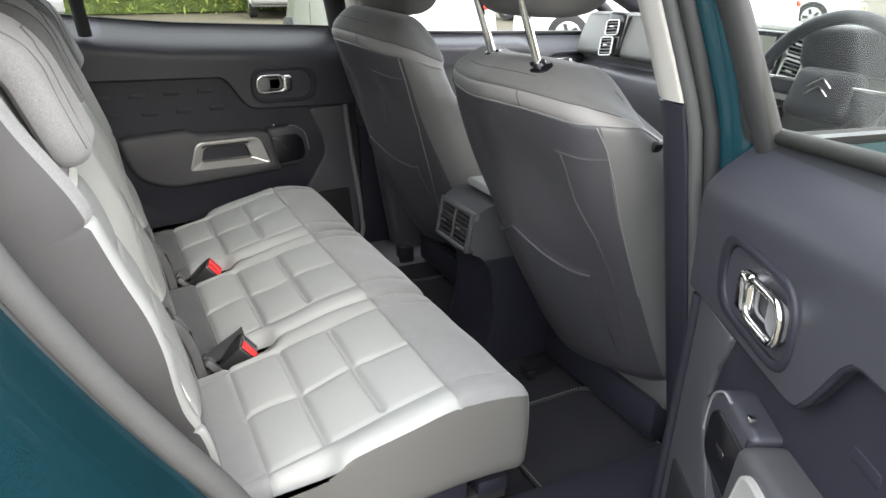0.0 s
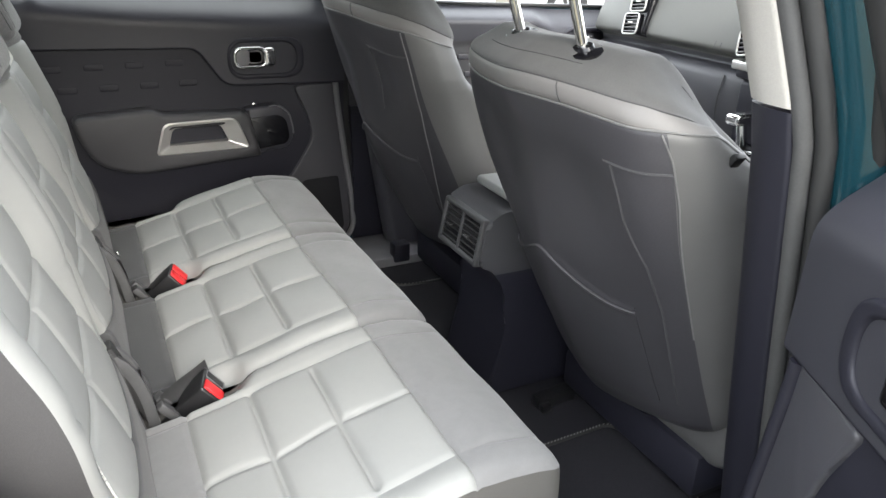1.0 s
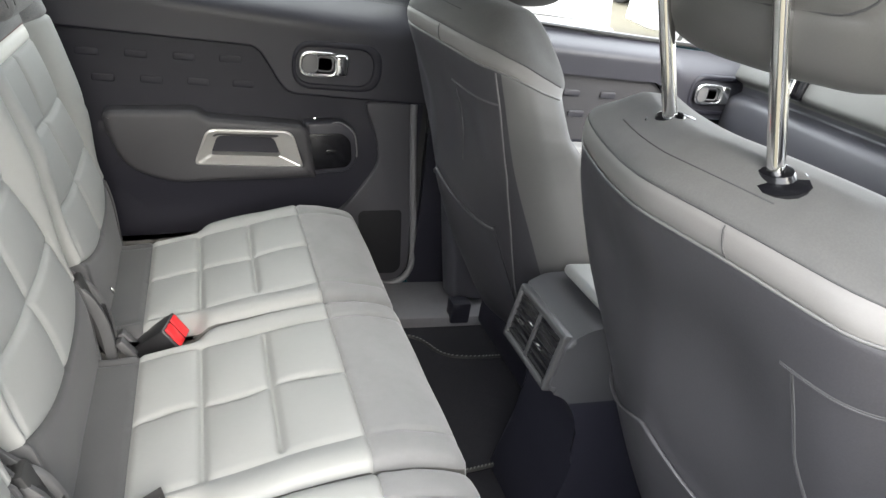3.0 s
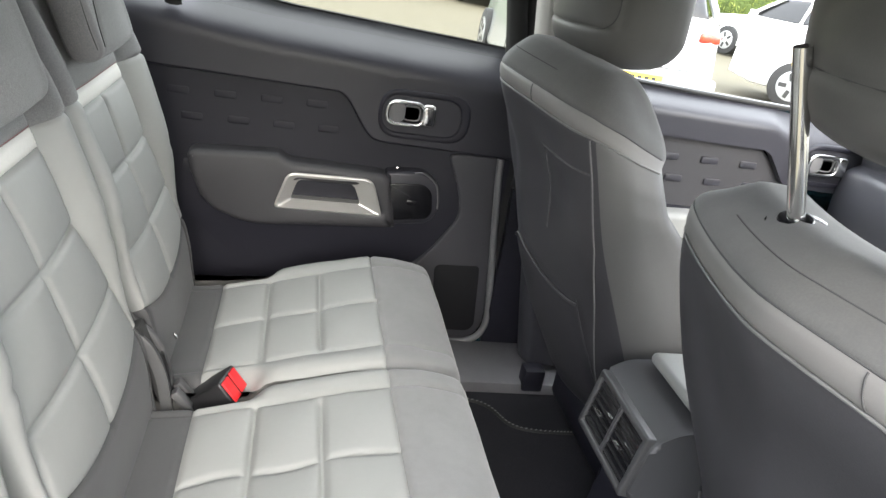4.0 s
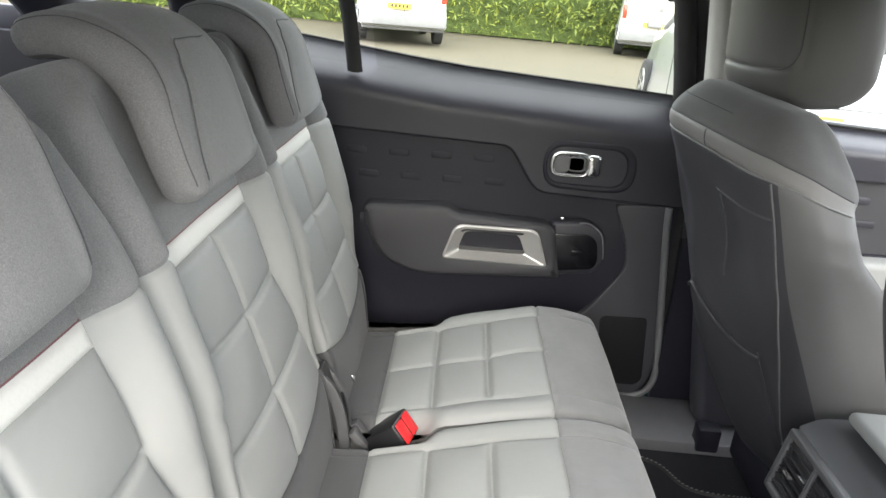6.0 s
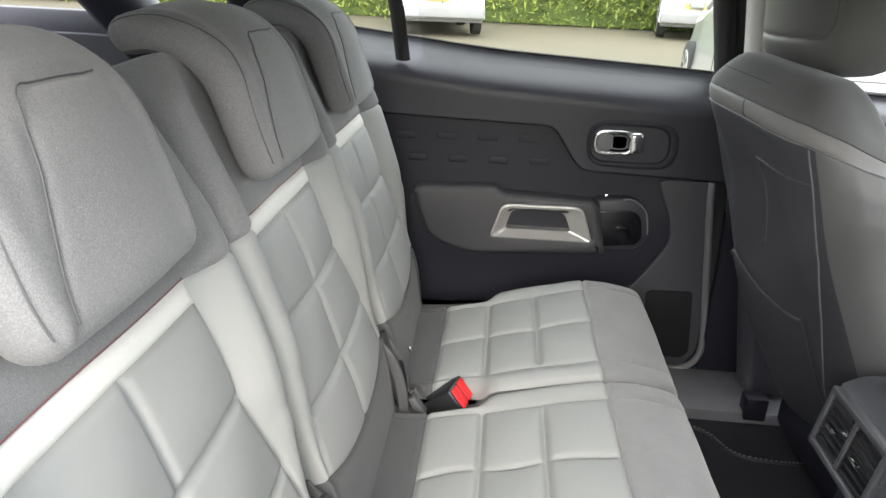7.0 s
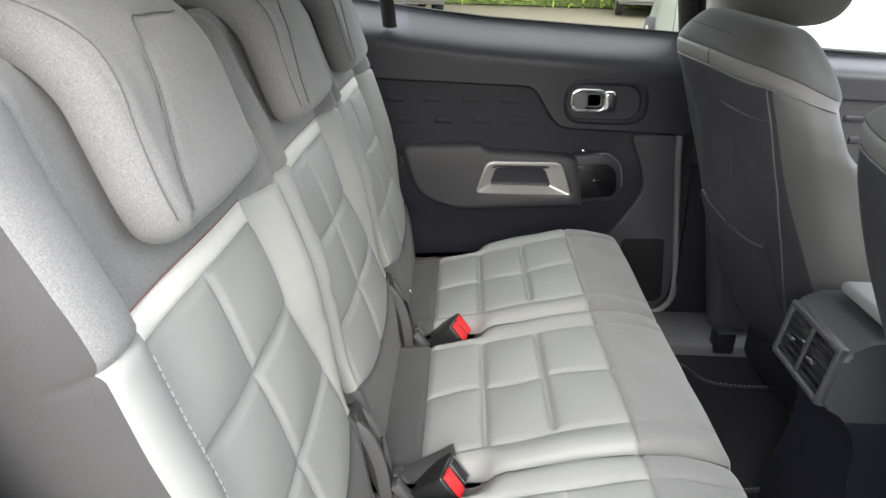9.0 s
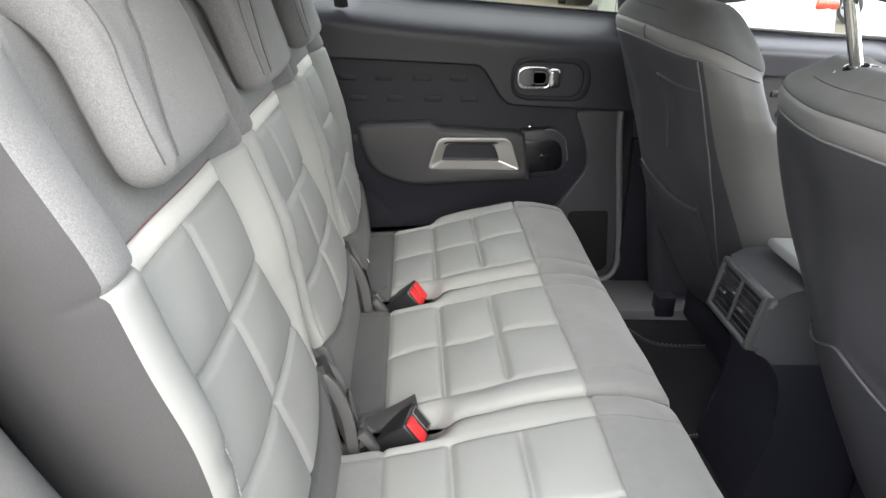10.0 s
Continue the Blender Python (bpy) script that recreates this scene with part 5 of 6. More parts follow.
def front_door(side, label):
    """Closed front door: panel, handle, window."""
    door = empty("front_door")
    thing(door, label, "car door", "car doors", "structure")
    L = lambda x, z: (x, z)
    k = lambda y: side * y
    sill = lin([0.34, 0.75, 1.45], [1.158, 1.140, 1.120])
    rec = lambda x: float(np.interp(x, [0.34, 0.97, 0.99, 1.05, 1.07, 1.50], [1.035, 1.028, 1.020, 0.948, 0.940, 0.932]))
    xs = np.concatenate([np.linspace(0.345, 0.94, 12), np.linspace(0.96, 1.09, 16), np.linspace(1.12, 1.55, 8)])
    sheet("upper_panel", xs, rec, sill, lambda x, z, t: 0.792 + 0.075 * ramp(t, 0.45, 1.0) ** 1.5, 14, 0.02, SOFTPLASTIC, door, "soft black upper door panel", side=side)
    sheet("fabric_recess", np.linspace(0.345, 1.12, 16), lin([0, 2], [0.80, 0.80]), lambda x: rec(x) + 0.005, lambda x, z, t: 0.812, 6, 0.02, GREYPAD, door, "padded recess with raised dashes", side=side)
    for r_, (x0, z0) in enumerate(((0.40, 0.980), (0.425, 0.925))):
        for c in range(6):
            plate("dash", ring(x0 + 0.110 * c, z0, 0.024, 0.009, 0.006, 3), k(0.8065), k(0.82), SOFTPLASTIC, door, 0.003, 2)
    sheet("lower_panel", np.linspace(0.345, 1.55, 12), lin([0, 2], [0.42, 0.42]), lin([0.345, 1.55], [0.85, 0.86]), lambda x, z, t: 0.80 - 0.02 * math.sin(math.pi * t), 10, 0.02, PLASTIC, door, "black lower door panel", side=side)
    plate("armrest", rounded([(0.45, 0.84), (1.08, 0.86), (1.12, 0.74), (0.52, 0.72)], 0.03), k(0.745), k(0.81), LIGHT, door, 0.016, 4, "pale grey leather armrest")
    door_handle(door, L, 1.155, 1.005, 0.788, k)
    sheet("outer_skin", np.linspace(0.345, 1.56, 12), lin([0, 2], [0.34, 0.34]), lin([0.34, 0.75, 1.45, 1.6], [1.145, 1.128, 1.108, 1.10]), lambda x, z, t: 0.868 + 0.035 * math.sin(math.pi * t), 12, -0.008, PAINT, door, "teal outer skin", side=side)
    top = lambda x, z: (x, k(0.848 - 0.30 * (z - 1.16)), z)
    window(door, [top(0.36, 1.14), top(1.50, 1.108), top(1.20, 1.29), top(0.80, 1.47), top(0.27, 1.49)], CLEARGLASS)
    tube_part("window_frame", spline([top(0.345, 1.13), top(0.30, 1.30), top(0.255, 1.48), top(0.5, 1.50), top(0.80, 1.475), top(1.20, 1.30), top(1.50, 1.115)], 6), 0.02, RUBBER, door, 10, flat=(0.024, 0.016))
    tube_part("waist_seal", [top(x, sill(x) - 0.004) for x in np.linspace(0.35, 1.45, 8)], 0.006, RUBBER, door, 6)
    return door


CONSOLE = mat("soft_grey_console_plastic", (0.058, 0.058, 0.063), 0.5, spots=((5, 0.4, (0.049, 0.049, 0.054)), (500, 0.3, (0.067, 0.067, 0.072))), bump=((800, 0.25, 0.0006), (12, 0.06, 0.004)))
TRAY = mat("grey_console_plastic", (0.20, 0.20, 0.196), 0.45, spots=((6, 0.3, (0.17, 0.17, 0.167)), (400, 0.25, (0.22, 0.22, 0.216))), bump=((800, 0.2, 0.0005),))
DISPLAY = lit("lit_display", (0.62, 0.64, 0.58), 0.11)
DISPLAYBAR = lit("dim_menu_bar", (0.30, 0.30, 0.14), 0.06)
GRILLE = mat("speaker_mesh", (0.016, 0.016, 0.018), 0.7, spots=((900, 0.9, (0.024, 0.024, 0.026)),), spec=0.15)
RIM = mat("satin_grey_plastic", (0.19, 0.19, 0.195), 0.32, spots=((8, 0.3, (0.12, 0.12, 0.125)),))

# ---- console, dashboard, steering wheel ----
def console():
    c = empty("centre_console")
    thing(c, "black centre console with rear air vents and a pale armrest lid", "centre console")
    bm = bmesh.new()
    prof = [(0.330, 0.40), (0.372, 0.55), (0.365, 0.66), (0.335, 0.700), (0.302, 0.716), (0.318, 0.806), (0.356, 0.828), (0.62, 0.838), (0.66, 0.80), (1.15, 0.82), (1.25, 0.92), (1.40, 0.95), (1.40, 0.40)]
    outline = rounded(prof, [0.0, 0.05, 0.03, 0.012, 0.012, 0.012, 0.015, 0.02, 0.02, 0.05, 0.05, 0.0, 0.0], 4)
    faces = []
    for s in (-1, 1):
        vs = [bm.verts.new((p[0], s * (0.092 if p[1] > 0.62 else 0.105), p[1])) for p in outline]
        faces.append(vs)
        bm.faces.new(vs if s > 0 else vs[::-1])
    n = len(outline)
    rims = []
    for i in range(n):
        bm.faces.new((faces[0][i], faces[0][(i + 1) % n], faces[1][(i + 1) % n], faces[1][i]))
    rims = [e for e in bm.edges if len({v.co.y > 0 for v in e.verts}) == 1 and abs(e.verts[0].co.y) > 0.08 and e.calc_length() < 1 and any(len(f.verts) > 4 for f in e.link_faces)]
    bmesh.ops.bevel(bm, geom=rims, offset=0.010, segments=3, affect="EDGES", profile=0.5)
    # Below the cut the body is blackened to carry the shade there.
    low = bm.copy()
    for half, clear in ((bm, (False, True)), (low, (True, False))):
        cut = bmesh.ops.bisect_plane(half, geom=list(half.verts) + list(half.edges) + list(half.faces), plane_co=(0, 0, 0.690), plane_no=(0, 0, 1), clear_outer=clear[0], clear_inner=clear[1])
        bmesh.ops.contextual_create(half, geom=[e for e in cut["geom_cut"] if isinstance(e, bmesh.types.BMEdge)])
    part("console_body", bm, CONSOLE, c)
    part("console_shade_half", low, PLASTIC, c, "lower console, blackened to carry its shade")
    box_part("armrest_lid", (0.515, 0, 0.845), (0.135, 0.078, 0.010), LIGHT, c, 0.009, 3, "pale grey leather armrest lid")
    # vent block on the rear face, leaning
    m = Matrix.Rotation(radians(10), 4, "Y")
    o = Vector((0.312, 0, 0.762))

    def at(x, y, z):
        return o + m @ Vector((x, y, z))
    box_part("vent_surround", at(0.006, 0, 0), (0.010, 0.080, 0.045), GLOSSBLACK, c, 0.004, 2, "", m)
    bm = bmesh.new()
    for s in (-1, 1):
        rbox(bm, at(0.0, s * 0.0795, 0), (0.009, 0.0060, 0.050), 0.004, 4, m)
        rbox(bm, at(0.0, 0, s * 0.0450), (0.009, 0.0850, 0.0060), 0.004, 4, m)
    part("vent_frame", bm, VENTFRAME, c, "satin grey frame of the air vents")
    box_part("vent_bar", at(-0.004, 0, 0), (0.004, 0.0040, 0.044), VENTFRAME, c, 0.002, 2, "", m)
    for s in (-1, 1):
        for i in range(6):
            box_part("vent_slat", at(-0.001, s * 0.040, -0.031 + 0.0125 * i), (0.006, 0.035, 0.0008), BUCKLE, c, 0.0006, 1, "", m @ Matrix.Rotation(radians(-22), 4, "Y"))
        box_part("vent_tab", at(-0.012, s * 0.038, 0.0), (0.004, 0.010, 0.0018), CHROME, c, 0.0010, 2, "silver vent tab", m)
    box_part("gear_surround", (0.965, 0, 0.800), (0.300, 0.122, 0.045), TRAY, c, 0.014, 3, "grey console tray round the gear lever")
    box_part("tray_plate", (1.10, 0.03, 0.8465), (0.14, 0.055, 0.003), GLOSSBLACK, c, 0.002, 2)
    loop = [Vector((1.10 + p[0], -0.070 + p[1], 0.847)) for p in ring(0, 0, 0.070, 0.034, 0.020, 5)]
    plate_bm = bmesh.new()
    plate_bm.faces.new([plate_bm.verts.new(p - Vector((0, 0, 0.001))) for p in loop])
    bmesh.ops.solidify(plate_bm, geom=list(plate_bm.faces), thickness=0.002)
    part("dish", plate_bm, PLASTIC, c, "dark dish in the tray")
    tube_part("dish_rim", loop, 0.0022, SATIN, c, 6, True, "silver rim of the dish")
    tube_part("gear_ring", [Vector((1.09 + 0.045 * math.cos(a / 3), 0.030 * math.sin(a / 3), 0.851)) for a in range(19)], 0.003, CHROME, c, 6, True, "chrome ring at the gear lever")
    bm = bmesh.new()
    tube(bm, spline([(1.10, 0, 0.83), (1.095, 0, 0.88), (1.085, 0, 0.92), (1.08, 0, 0.935)], 4), 0.013, 10)
    rbox(bm, (1.08, 0, 0.942), (0.036, 0.022, 0.014), 0.010, 4)
    part("gear_lever", bm, CHROME, c, "chrome and black gear lever")
    return c


def air_vent(parent, at, h, turn, roll, slats):
    m = Matrix.Rotation(radians(turn), 4, "Z") @ Matrix.Rotation(radians(roll), 4, "X") @ Matrix.Rotation(radians(14), 4, "Y")
    o = Vector(at)
    bm = bmesh.new()
    shell = [[bm.verts.new(o + m @ Vector((x, p[0], p[1]))) for p in ring(0, 0, h[0] - d, h[1] - d, 0.010, 5)] for x, d in ((0.030, 0.004), (0.030, 0.002), (-0.001, 0.0))]
    bm.faces.new(shell[0])
    for a, b in zip(shell, shell[1:]):
        for k in range(len(a)):
            bm.faces.new((a[k], a[(k + 1) % len(a)], b[(k + 1) % len(a)], b[k]))
    bmesh.ops.recalc_face_normals(bm, faces=list(bm.faces))
    part("vent_box", bm, GLOSSBLACK, parent)
    loop = [o + m @ Vector((-0.003, p[0], p[1])) for p in ring(0, 0, h[0], h[1], 0.011, 5)]
    tube_part("vent_frame", loop, 0.0026, SATIN, parent, 8, True, "silver vent frame")
    for i in range(slats):
        z = (i - (slats - 1) / 2) * 2 * h[1] / (slats + 0.6)
        slat = box_part("vent_slat", o + m @ Vector((0.003, 0, z)), (0.007, h[0] * 0.94, 0.0016), PLASTIC, parent, 0.0008, 1, "", m)
        box_part("slat_edge", o + m @ Vector((-0.0045, 0, z)), (0.0008, h[0] * 0.90, 0.0012), RIM, slat, 0.0004, 1, "", m)
    box_part("vent_tab", o + m @ Vector((-0.008, -0.002, 0.003)), (0.003, 0.008, 0.0022), SATIN, parent, 0.001, 2, "silver vent tab", m)


def dashboard():
    d = empty("dashboard")
    thing(d, "grey dashboard with silver framed vents and a lit screen", "dashboard")
    prof = [(1.02, 0.66), (1.10, 0.74), (1.165, 0.82), (1.150, 0.95), (1.162, 1.022), (1.200, 1.040), (1.196, 1.062), (1.158, 1.078), (1.172, 1.13), (1.205, 1.205), (1.225, 1.216), (1.40, 1.205), (1.62, 1.10), (1.66, 1.08), (1.66, 0.60)]
    outline = rounded(prof, [0.04, 0.05, 0.05, 0.06, 0.016, 0.006, 0.006, 0.012, 0.04, 0.008, 0.008, 0.05, 0.02, 0.0, 0.0], 4)
    ys = np.linspace(-0.785, 0.785, 21)
    n = len(outline)
    for name, material, upper in (("dash_top", DASH, True), ("glove_box_panel", TRIM, False)):
        bm = bmesh.new()
        rings = [[bm.verts.new((p[0] + 0.05 * (abs(y) / 0.78) ** 3, y, p[1] - 0.015 * (abs(y) / 0.78) ** 4)) for p in outline] for y in ys]
        for a, b in zip(rings, rings[1:]):
            for i in range(n):
                j = (i + 1) % n
                if (min(outline[i][1], outline[j][1]) >= 1.050 and outline[i][0] < 1.65) == upper:
                    bm.faces.new((a[i], a[j], b[j], b[i]))
        if not upper:
            bm.faces.new(rings[0])
            bm.faces.new(rings[-1][::-1])
        bmesh.ops.delete(bm, geom=[v for v in bm.verts if not v.link_faces], context="VERTS")
        part(name, bm, material, d, "soft grey top of the dashboard" if upper else "dark grey lower dashboard")
    tube_part("top_seam", [(1.203 + 0.05 * (abs(y) / 0.78) ** 3, y, 1.2065 - 0.015 * (abs(y) / 0.78) ** 4) for y in np.linspace(-0.14, 0.775, 24)], 0.0012, SEAM, d, 5)
    for x, y, roll, low, high in ((1.152, 0.537, -6, 0.030, 0.024), (1.142, 0.080, -12, 0.031, 0.025), (1.142, -0.215, 8, 0.031, 0.025)):
        turn = 6 if y > 0.3 else 0
        box_part("vent_surround", (x + 0.040, y - 0.004, 1.140), (0.020, 0.042, 0.072), GLOSSBLACK, d, 0.010, 3, "", Matrix.Rotation(radians(turn), 4, "Z") @ Matrix.Rotation(radians(14), 4, "Y"))
        air_vent(d, (x, y, 1.112 if y < 0.3 else 1.104), (0.028, low), turn, roll, 5)
        air_vent(d, (x + 0.018, y - 0.004, 1.176 if y < 0.3 else 1.164), (0.029, high), turn, roll, 4)
    lean = Matrix.Rotation(radians(14), 4, "Y")
    screen = box_part("touch_screen", (1.152, -0.068, 1.142), (0.010, 0.104, 0.066), SCREEN, d, 0.006, 3, "black framed touch screen", lean)
    o = Vector((1.152, -0.068, 1.142))
    box_part("display", o + lean @ Vector((-0.0112, 0, 0.010)), (0.0006, 0.082, 0.040), DISPLAY, screen, 0.0004, 1, "lit pale display", lean)
    box_part("display_bar", o + lean @ Vector((-0.0112, 0, -0.044)), (0.0006, 0.090, 0.010), DISPLAYBAR, screen, 0.0004, 1, "dim olive menu bar", lean)
    for a, b in (((0.074, -0.012), (0.022, 0.008)), ((0.022, 0.008), (-0.06, -0.004)), ((-0.01, 0.004), (-0.03, 0.04))):
        tube_part("map_line", [o + lean @ Vector((-0.0120, p[0], p[1] + 0.006)) for p in (a, b)], 0.0006, RIM, screen, 5)
    box_part("trim_strip", (1.146, -0.06, 1.0555), (0.014, 0.172, 0.0115), SATIN, d, 0.005, 3, "broad silver strip under the screen")
    box_part("strip_base", (1.162, -0.06, 1.035), (0.016, 0.165, 0.012), PLASTIC, d, 0.006, 2)
    bm = rbox(bmesh.new(), (1.160, -0.06, 0.940), (0.016, 0.145, 0.080), 0.012, 3)
    part("centre_panel", bm, PLASTIC, d, "black centre panel")
    box_part("lower_slot", (1.146, -0.06, 0.998), (0.006, 0.088, 0.017), GLOSSBLACK, d, 0.004, 2)
    loop = [Vector((1.139, -0.06 + p[0], 0.998 + p[1])) for p in ring(0, 0, 0.088, 0.017, 0.004, 3)]
    tube_part("slot_rim", loop, 0.0012, RIM, d, 6, True, "thin silver rim")
    tube_part("glove_box_line", [(1.159 - 0.012 * math.sin(math.pi * k / 7) + 0.0004, 0.150, 1.018 - 0.022 * k) for k in range(8)], 0.0016, RUBBER, d, 5)
    for y in (0.205, 0.185):
        tube_part("panel_crease", [(1.160 + 0.0035 * k, y - 0.0008 * k, 1.085 + 0.0095 * k) for k in range(9)], 0.0007, SEAM, d, 5)
    box_part("instrument_hood", (1.20, -0.38, 1.18), (0.08, 0.14, 0.055), PLASTIC, d, 0.03, 4, "black instrument hood")
    return d


def steering_wheel():
    w = empty("steering_wheel", (1.045, -0.385, 1.098))
    thing(w, "black leather steering wheel with chrome trim", "steering wheel")
    m = Matrix.Rotation(radians(24), 4, "Y")
    loop = []
    for i in range(48):
        a = 2 * math.pi * i / 48
        z = 0.175 * math.sin(a)
        loop.append(m @ Vector((0, 0.185 * math.cos(a), max(z, -0.150))))
    bm = bmesh.new()
    tube(bm, loop, 0.0165, 12, closed=True)
    part("rim", bm, PLASTIC, w)
    bm = bmesh.new()
    rbox(bm, (0.02, 0, -0.005), (0.028, 0.085, 0.062), 0.026, 4)
    for v in bm.verts:
        v.co = m @ v.co
    part("hub", bm, PLASTIC, w)
    for s in (-1, 1):
        box_part("spoke", m @ Vector((0.012, s * 0.125, 0.002)), (0.010, 0.055, 0.020), PLASTIC, w, 0.008, 3, "", m)
        box_part("spoke_trim", m @ Vector((0.0, s * 0.12, 0.016)), (0.003, 0.05, 0.004), CHROME, w, 0.002, 2, "chrome spoke trim", m)
    for j in (0, 1):
        line = [m @ Vector((-0.011, y, -0.014 + 0.020 * j + 0.022 * (1 - abs(y) / 0.03))) for y in (-0.03, -0.015, 0.0, 0.015, 0.03)]
        tube_part("chrome_emblem_bar", line, 0.0028, CHROME, w, 6)
    tube_part("column", [Vector((0.04, 0, -0.02)), Vector((0.16, 0, -0.07))], 0.045, PLASTIC, w, 12)
    return w


VENTFRAME = mat("grey_vent_plastic", (0.058, 0.058, 0.061), 0.38, spots=((20, 0.3, (0.068, 0.068, 0.070)),), bump=((800, 0.2, 0.0005),))
DASH = mat("dark_dash_plastic", (0.125, 0.126, 0.116), 0.55, spots=((5, 0.3, (0.110, 0.110, 0.102)), (400, 0.25, (0.14, 0.14, 0.13))), bump=((800, 0.25, 0.0006),))


def floor_mat(at, corners, label):
    fm = empty("floor_mat", at)
    thing(fm, label, "floor mat", "floor mats")
    out = rounded([(x - at[0], y - at[1]) for x, y in corners], 0.035, 6)
    bm = bmesh.new()
    lower = [bm.verts.new((p[0], p[1], 0.002)) for p in out]
    upper = [bm.verts.new((p[0], p[1], 0.010)) for p in out]
    mid = bm.verts.new((0, 0, 0.011))
    for i in range(len(out)):
        j = (i + 1) % len(out)
        bm.faces.new((lower[i], lower[j], upper[j], upper[i]))
        bm.faces.new((upper[i], upper[j], mid))
    part("carpet_face", bm, CARPET, fm, smooth=False)
    bm = bmesh.new()
    tube(bm, [(p[0], p[1], 0.012) for p in out], 0.0045, 6, closed=True)
    part("edge_binding", bm, RUBBER, fm)
    bm = bmesh.new()
    pts = [Vector((p[0], p[1], 0.0165)) for p in out]
    for i in range(len(pts)):
        a, b = pts[i], pts[(i + 1) % len(pts)]
        steps = max(1, int((b - a).length / 0.008))
        for s in range(steps):
            q = a.lerp(b, s / steps)
            rbox(bm, q, (0.0026, 0.0011, 0.0006), 0, 1, Matrix.Rotation(math.atan2(b.y - a.y, b.x - a.x) + 0.6, 4, "Z"))
    part("stitching", bm, PIPING, fm, "pale whipped edge stitching")
    return fm

# ---- car park ----
def leaf_cloud(name, count, place, size, material, parent, seed):
    rng = np.random.default_rng(seed)
    p = place(rng, count)
    a = rng.normal(size=(count, 3))
    a /= np.linalg.norm(a, axis=1, keepdims=True)
    b = np.cross(a, rng.normal(size=(count, 3)))
    b /= np.linalg.norm(b, axis=1, keepdims=True)
    s = size * rng.uniform(0.6, 1.4, (count, 1))
    a = a + np.array([0, -0.2, 0.5])
    v = np.stack([p - a * s, p + b * s * 0.30, p + a * s, p - b * s * 0.30], 1).reshape(-1, 3)
    f = np.arange(4 * count).reshape(-1, 4)
    return mesh_part(name, v, f, material, parent, smooth=False)


def hedge(at, turn, length, height, depth, count, seed, label):
    h = empty("hedge", at, turn)
    thing(h, label, "hedge", "hedges", "stuff")
    bm = bmesh.new()
    bmesh.ops.create_cube(bm, size=1)
    bmesh.ops.subdivide_edges(bm, edges=list(bm.edges), cuts=9, use_grid_fill=True)
    for v in bm.verts:
        v.co = Vector((v.co.x * length, v.co.y * depth * 0.7, (v.co.z + 0.5) * height * 0.92))
        n = noise.noise(v.co * 0.9 + Vector((seed, 0, 0)))
        v.co.y += 0.35 * n
        v.co.z *= 1 + 0.15 * n
    # Dark core carries the shade between the leaves in its colour.
    part("shade_core", bm, SHADELEAF, h)

    def place(rng, count):
        x = rng.uniform(-length / 2, length / 2, count)
        z = height * rng.uniform(0, 1, count) ** 0.8
        lump = 0.5 * np.sin(1.7 * x + seed) + 0.35 * np.sin(3.9 * x + 2.2 * z + seed) + 0.25 * np.sin(5.3 * z + 1.3 * x)
        y = -depth / 2 + 0.30 * lump - 0.35 * (1 - z / height) + rng.exponential(0.22, count)
        return np.stack([x, y, z * (1 + 0.06 * lump)], 1)
    leaf_cloud("leaves", count, place, 0.085, LEAF, h, seed)
    return h


def wheel(car, at, r, side):
    bm = bmesh.new()
    tube(bm, [(at[0], at[1] - side * w, at[2]) for w in (0.11, 0.10, -0.09, -0.10)], [r * 0.92, r, r, r * 0.92], 28)
    tyre = part("tyre", bm, TYRE, car)
    bm = bmesh.new()
    tube(bm, [(at[0], at[1] + side * w, at[2]) for w in (0.08, 0.104, 0.109)], [r * 0.66, r * 0.64, r * 0.58], 24)
    part("rim", bm, SILVERPAINT, tyre, "silver wheel rim")
    for i in range(5):
        a = 2 * math.pi * i / 5
        box_part("rim_gap", Vector(at) + Vector((math.cos(a) * r * 0.38, side * 0.110, math.sin(a) * r * 0.38)), (r * 0.17, 0.004, r * 0.09), RUBBER, tyre, 0.002, 1, "", Matrix.Rotation(-a, 4, "Y"))


def hull(stations, n=4):
    """A car body lofted from stations: (x, half width at sill, at belt, z low, z belt). Adds its rounded skin to a new bmesh."""
    bm = bmesh.new()
    rings = []
    for x, wl, wb, z0, z1 in stations:
        sec = rounded([(-wl, z0), (wl, z0), (wb, z1), (-wb, z1)], [0.08, 0.08, 0.12, 0.12], n)
        rings.append([bm.verts.new((x, p[0], p[1])) for p in sec])
    k = len(rings[0])
    for a, b in zip(rings, rings[1:]):
        for i in range(k):
            bm.faces.new((a[i], a[(i + 1) % k], b[(i + 1) % k], b[i]))
    bm.faces.new(rings[0][::-1])
    bm.faces.new(rings[-1])
    return bm


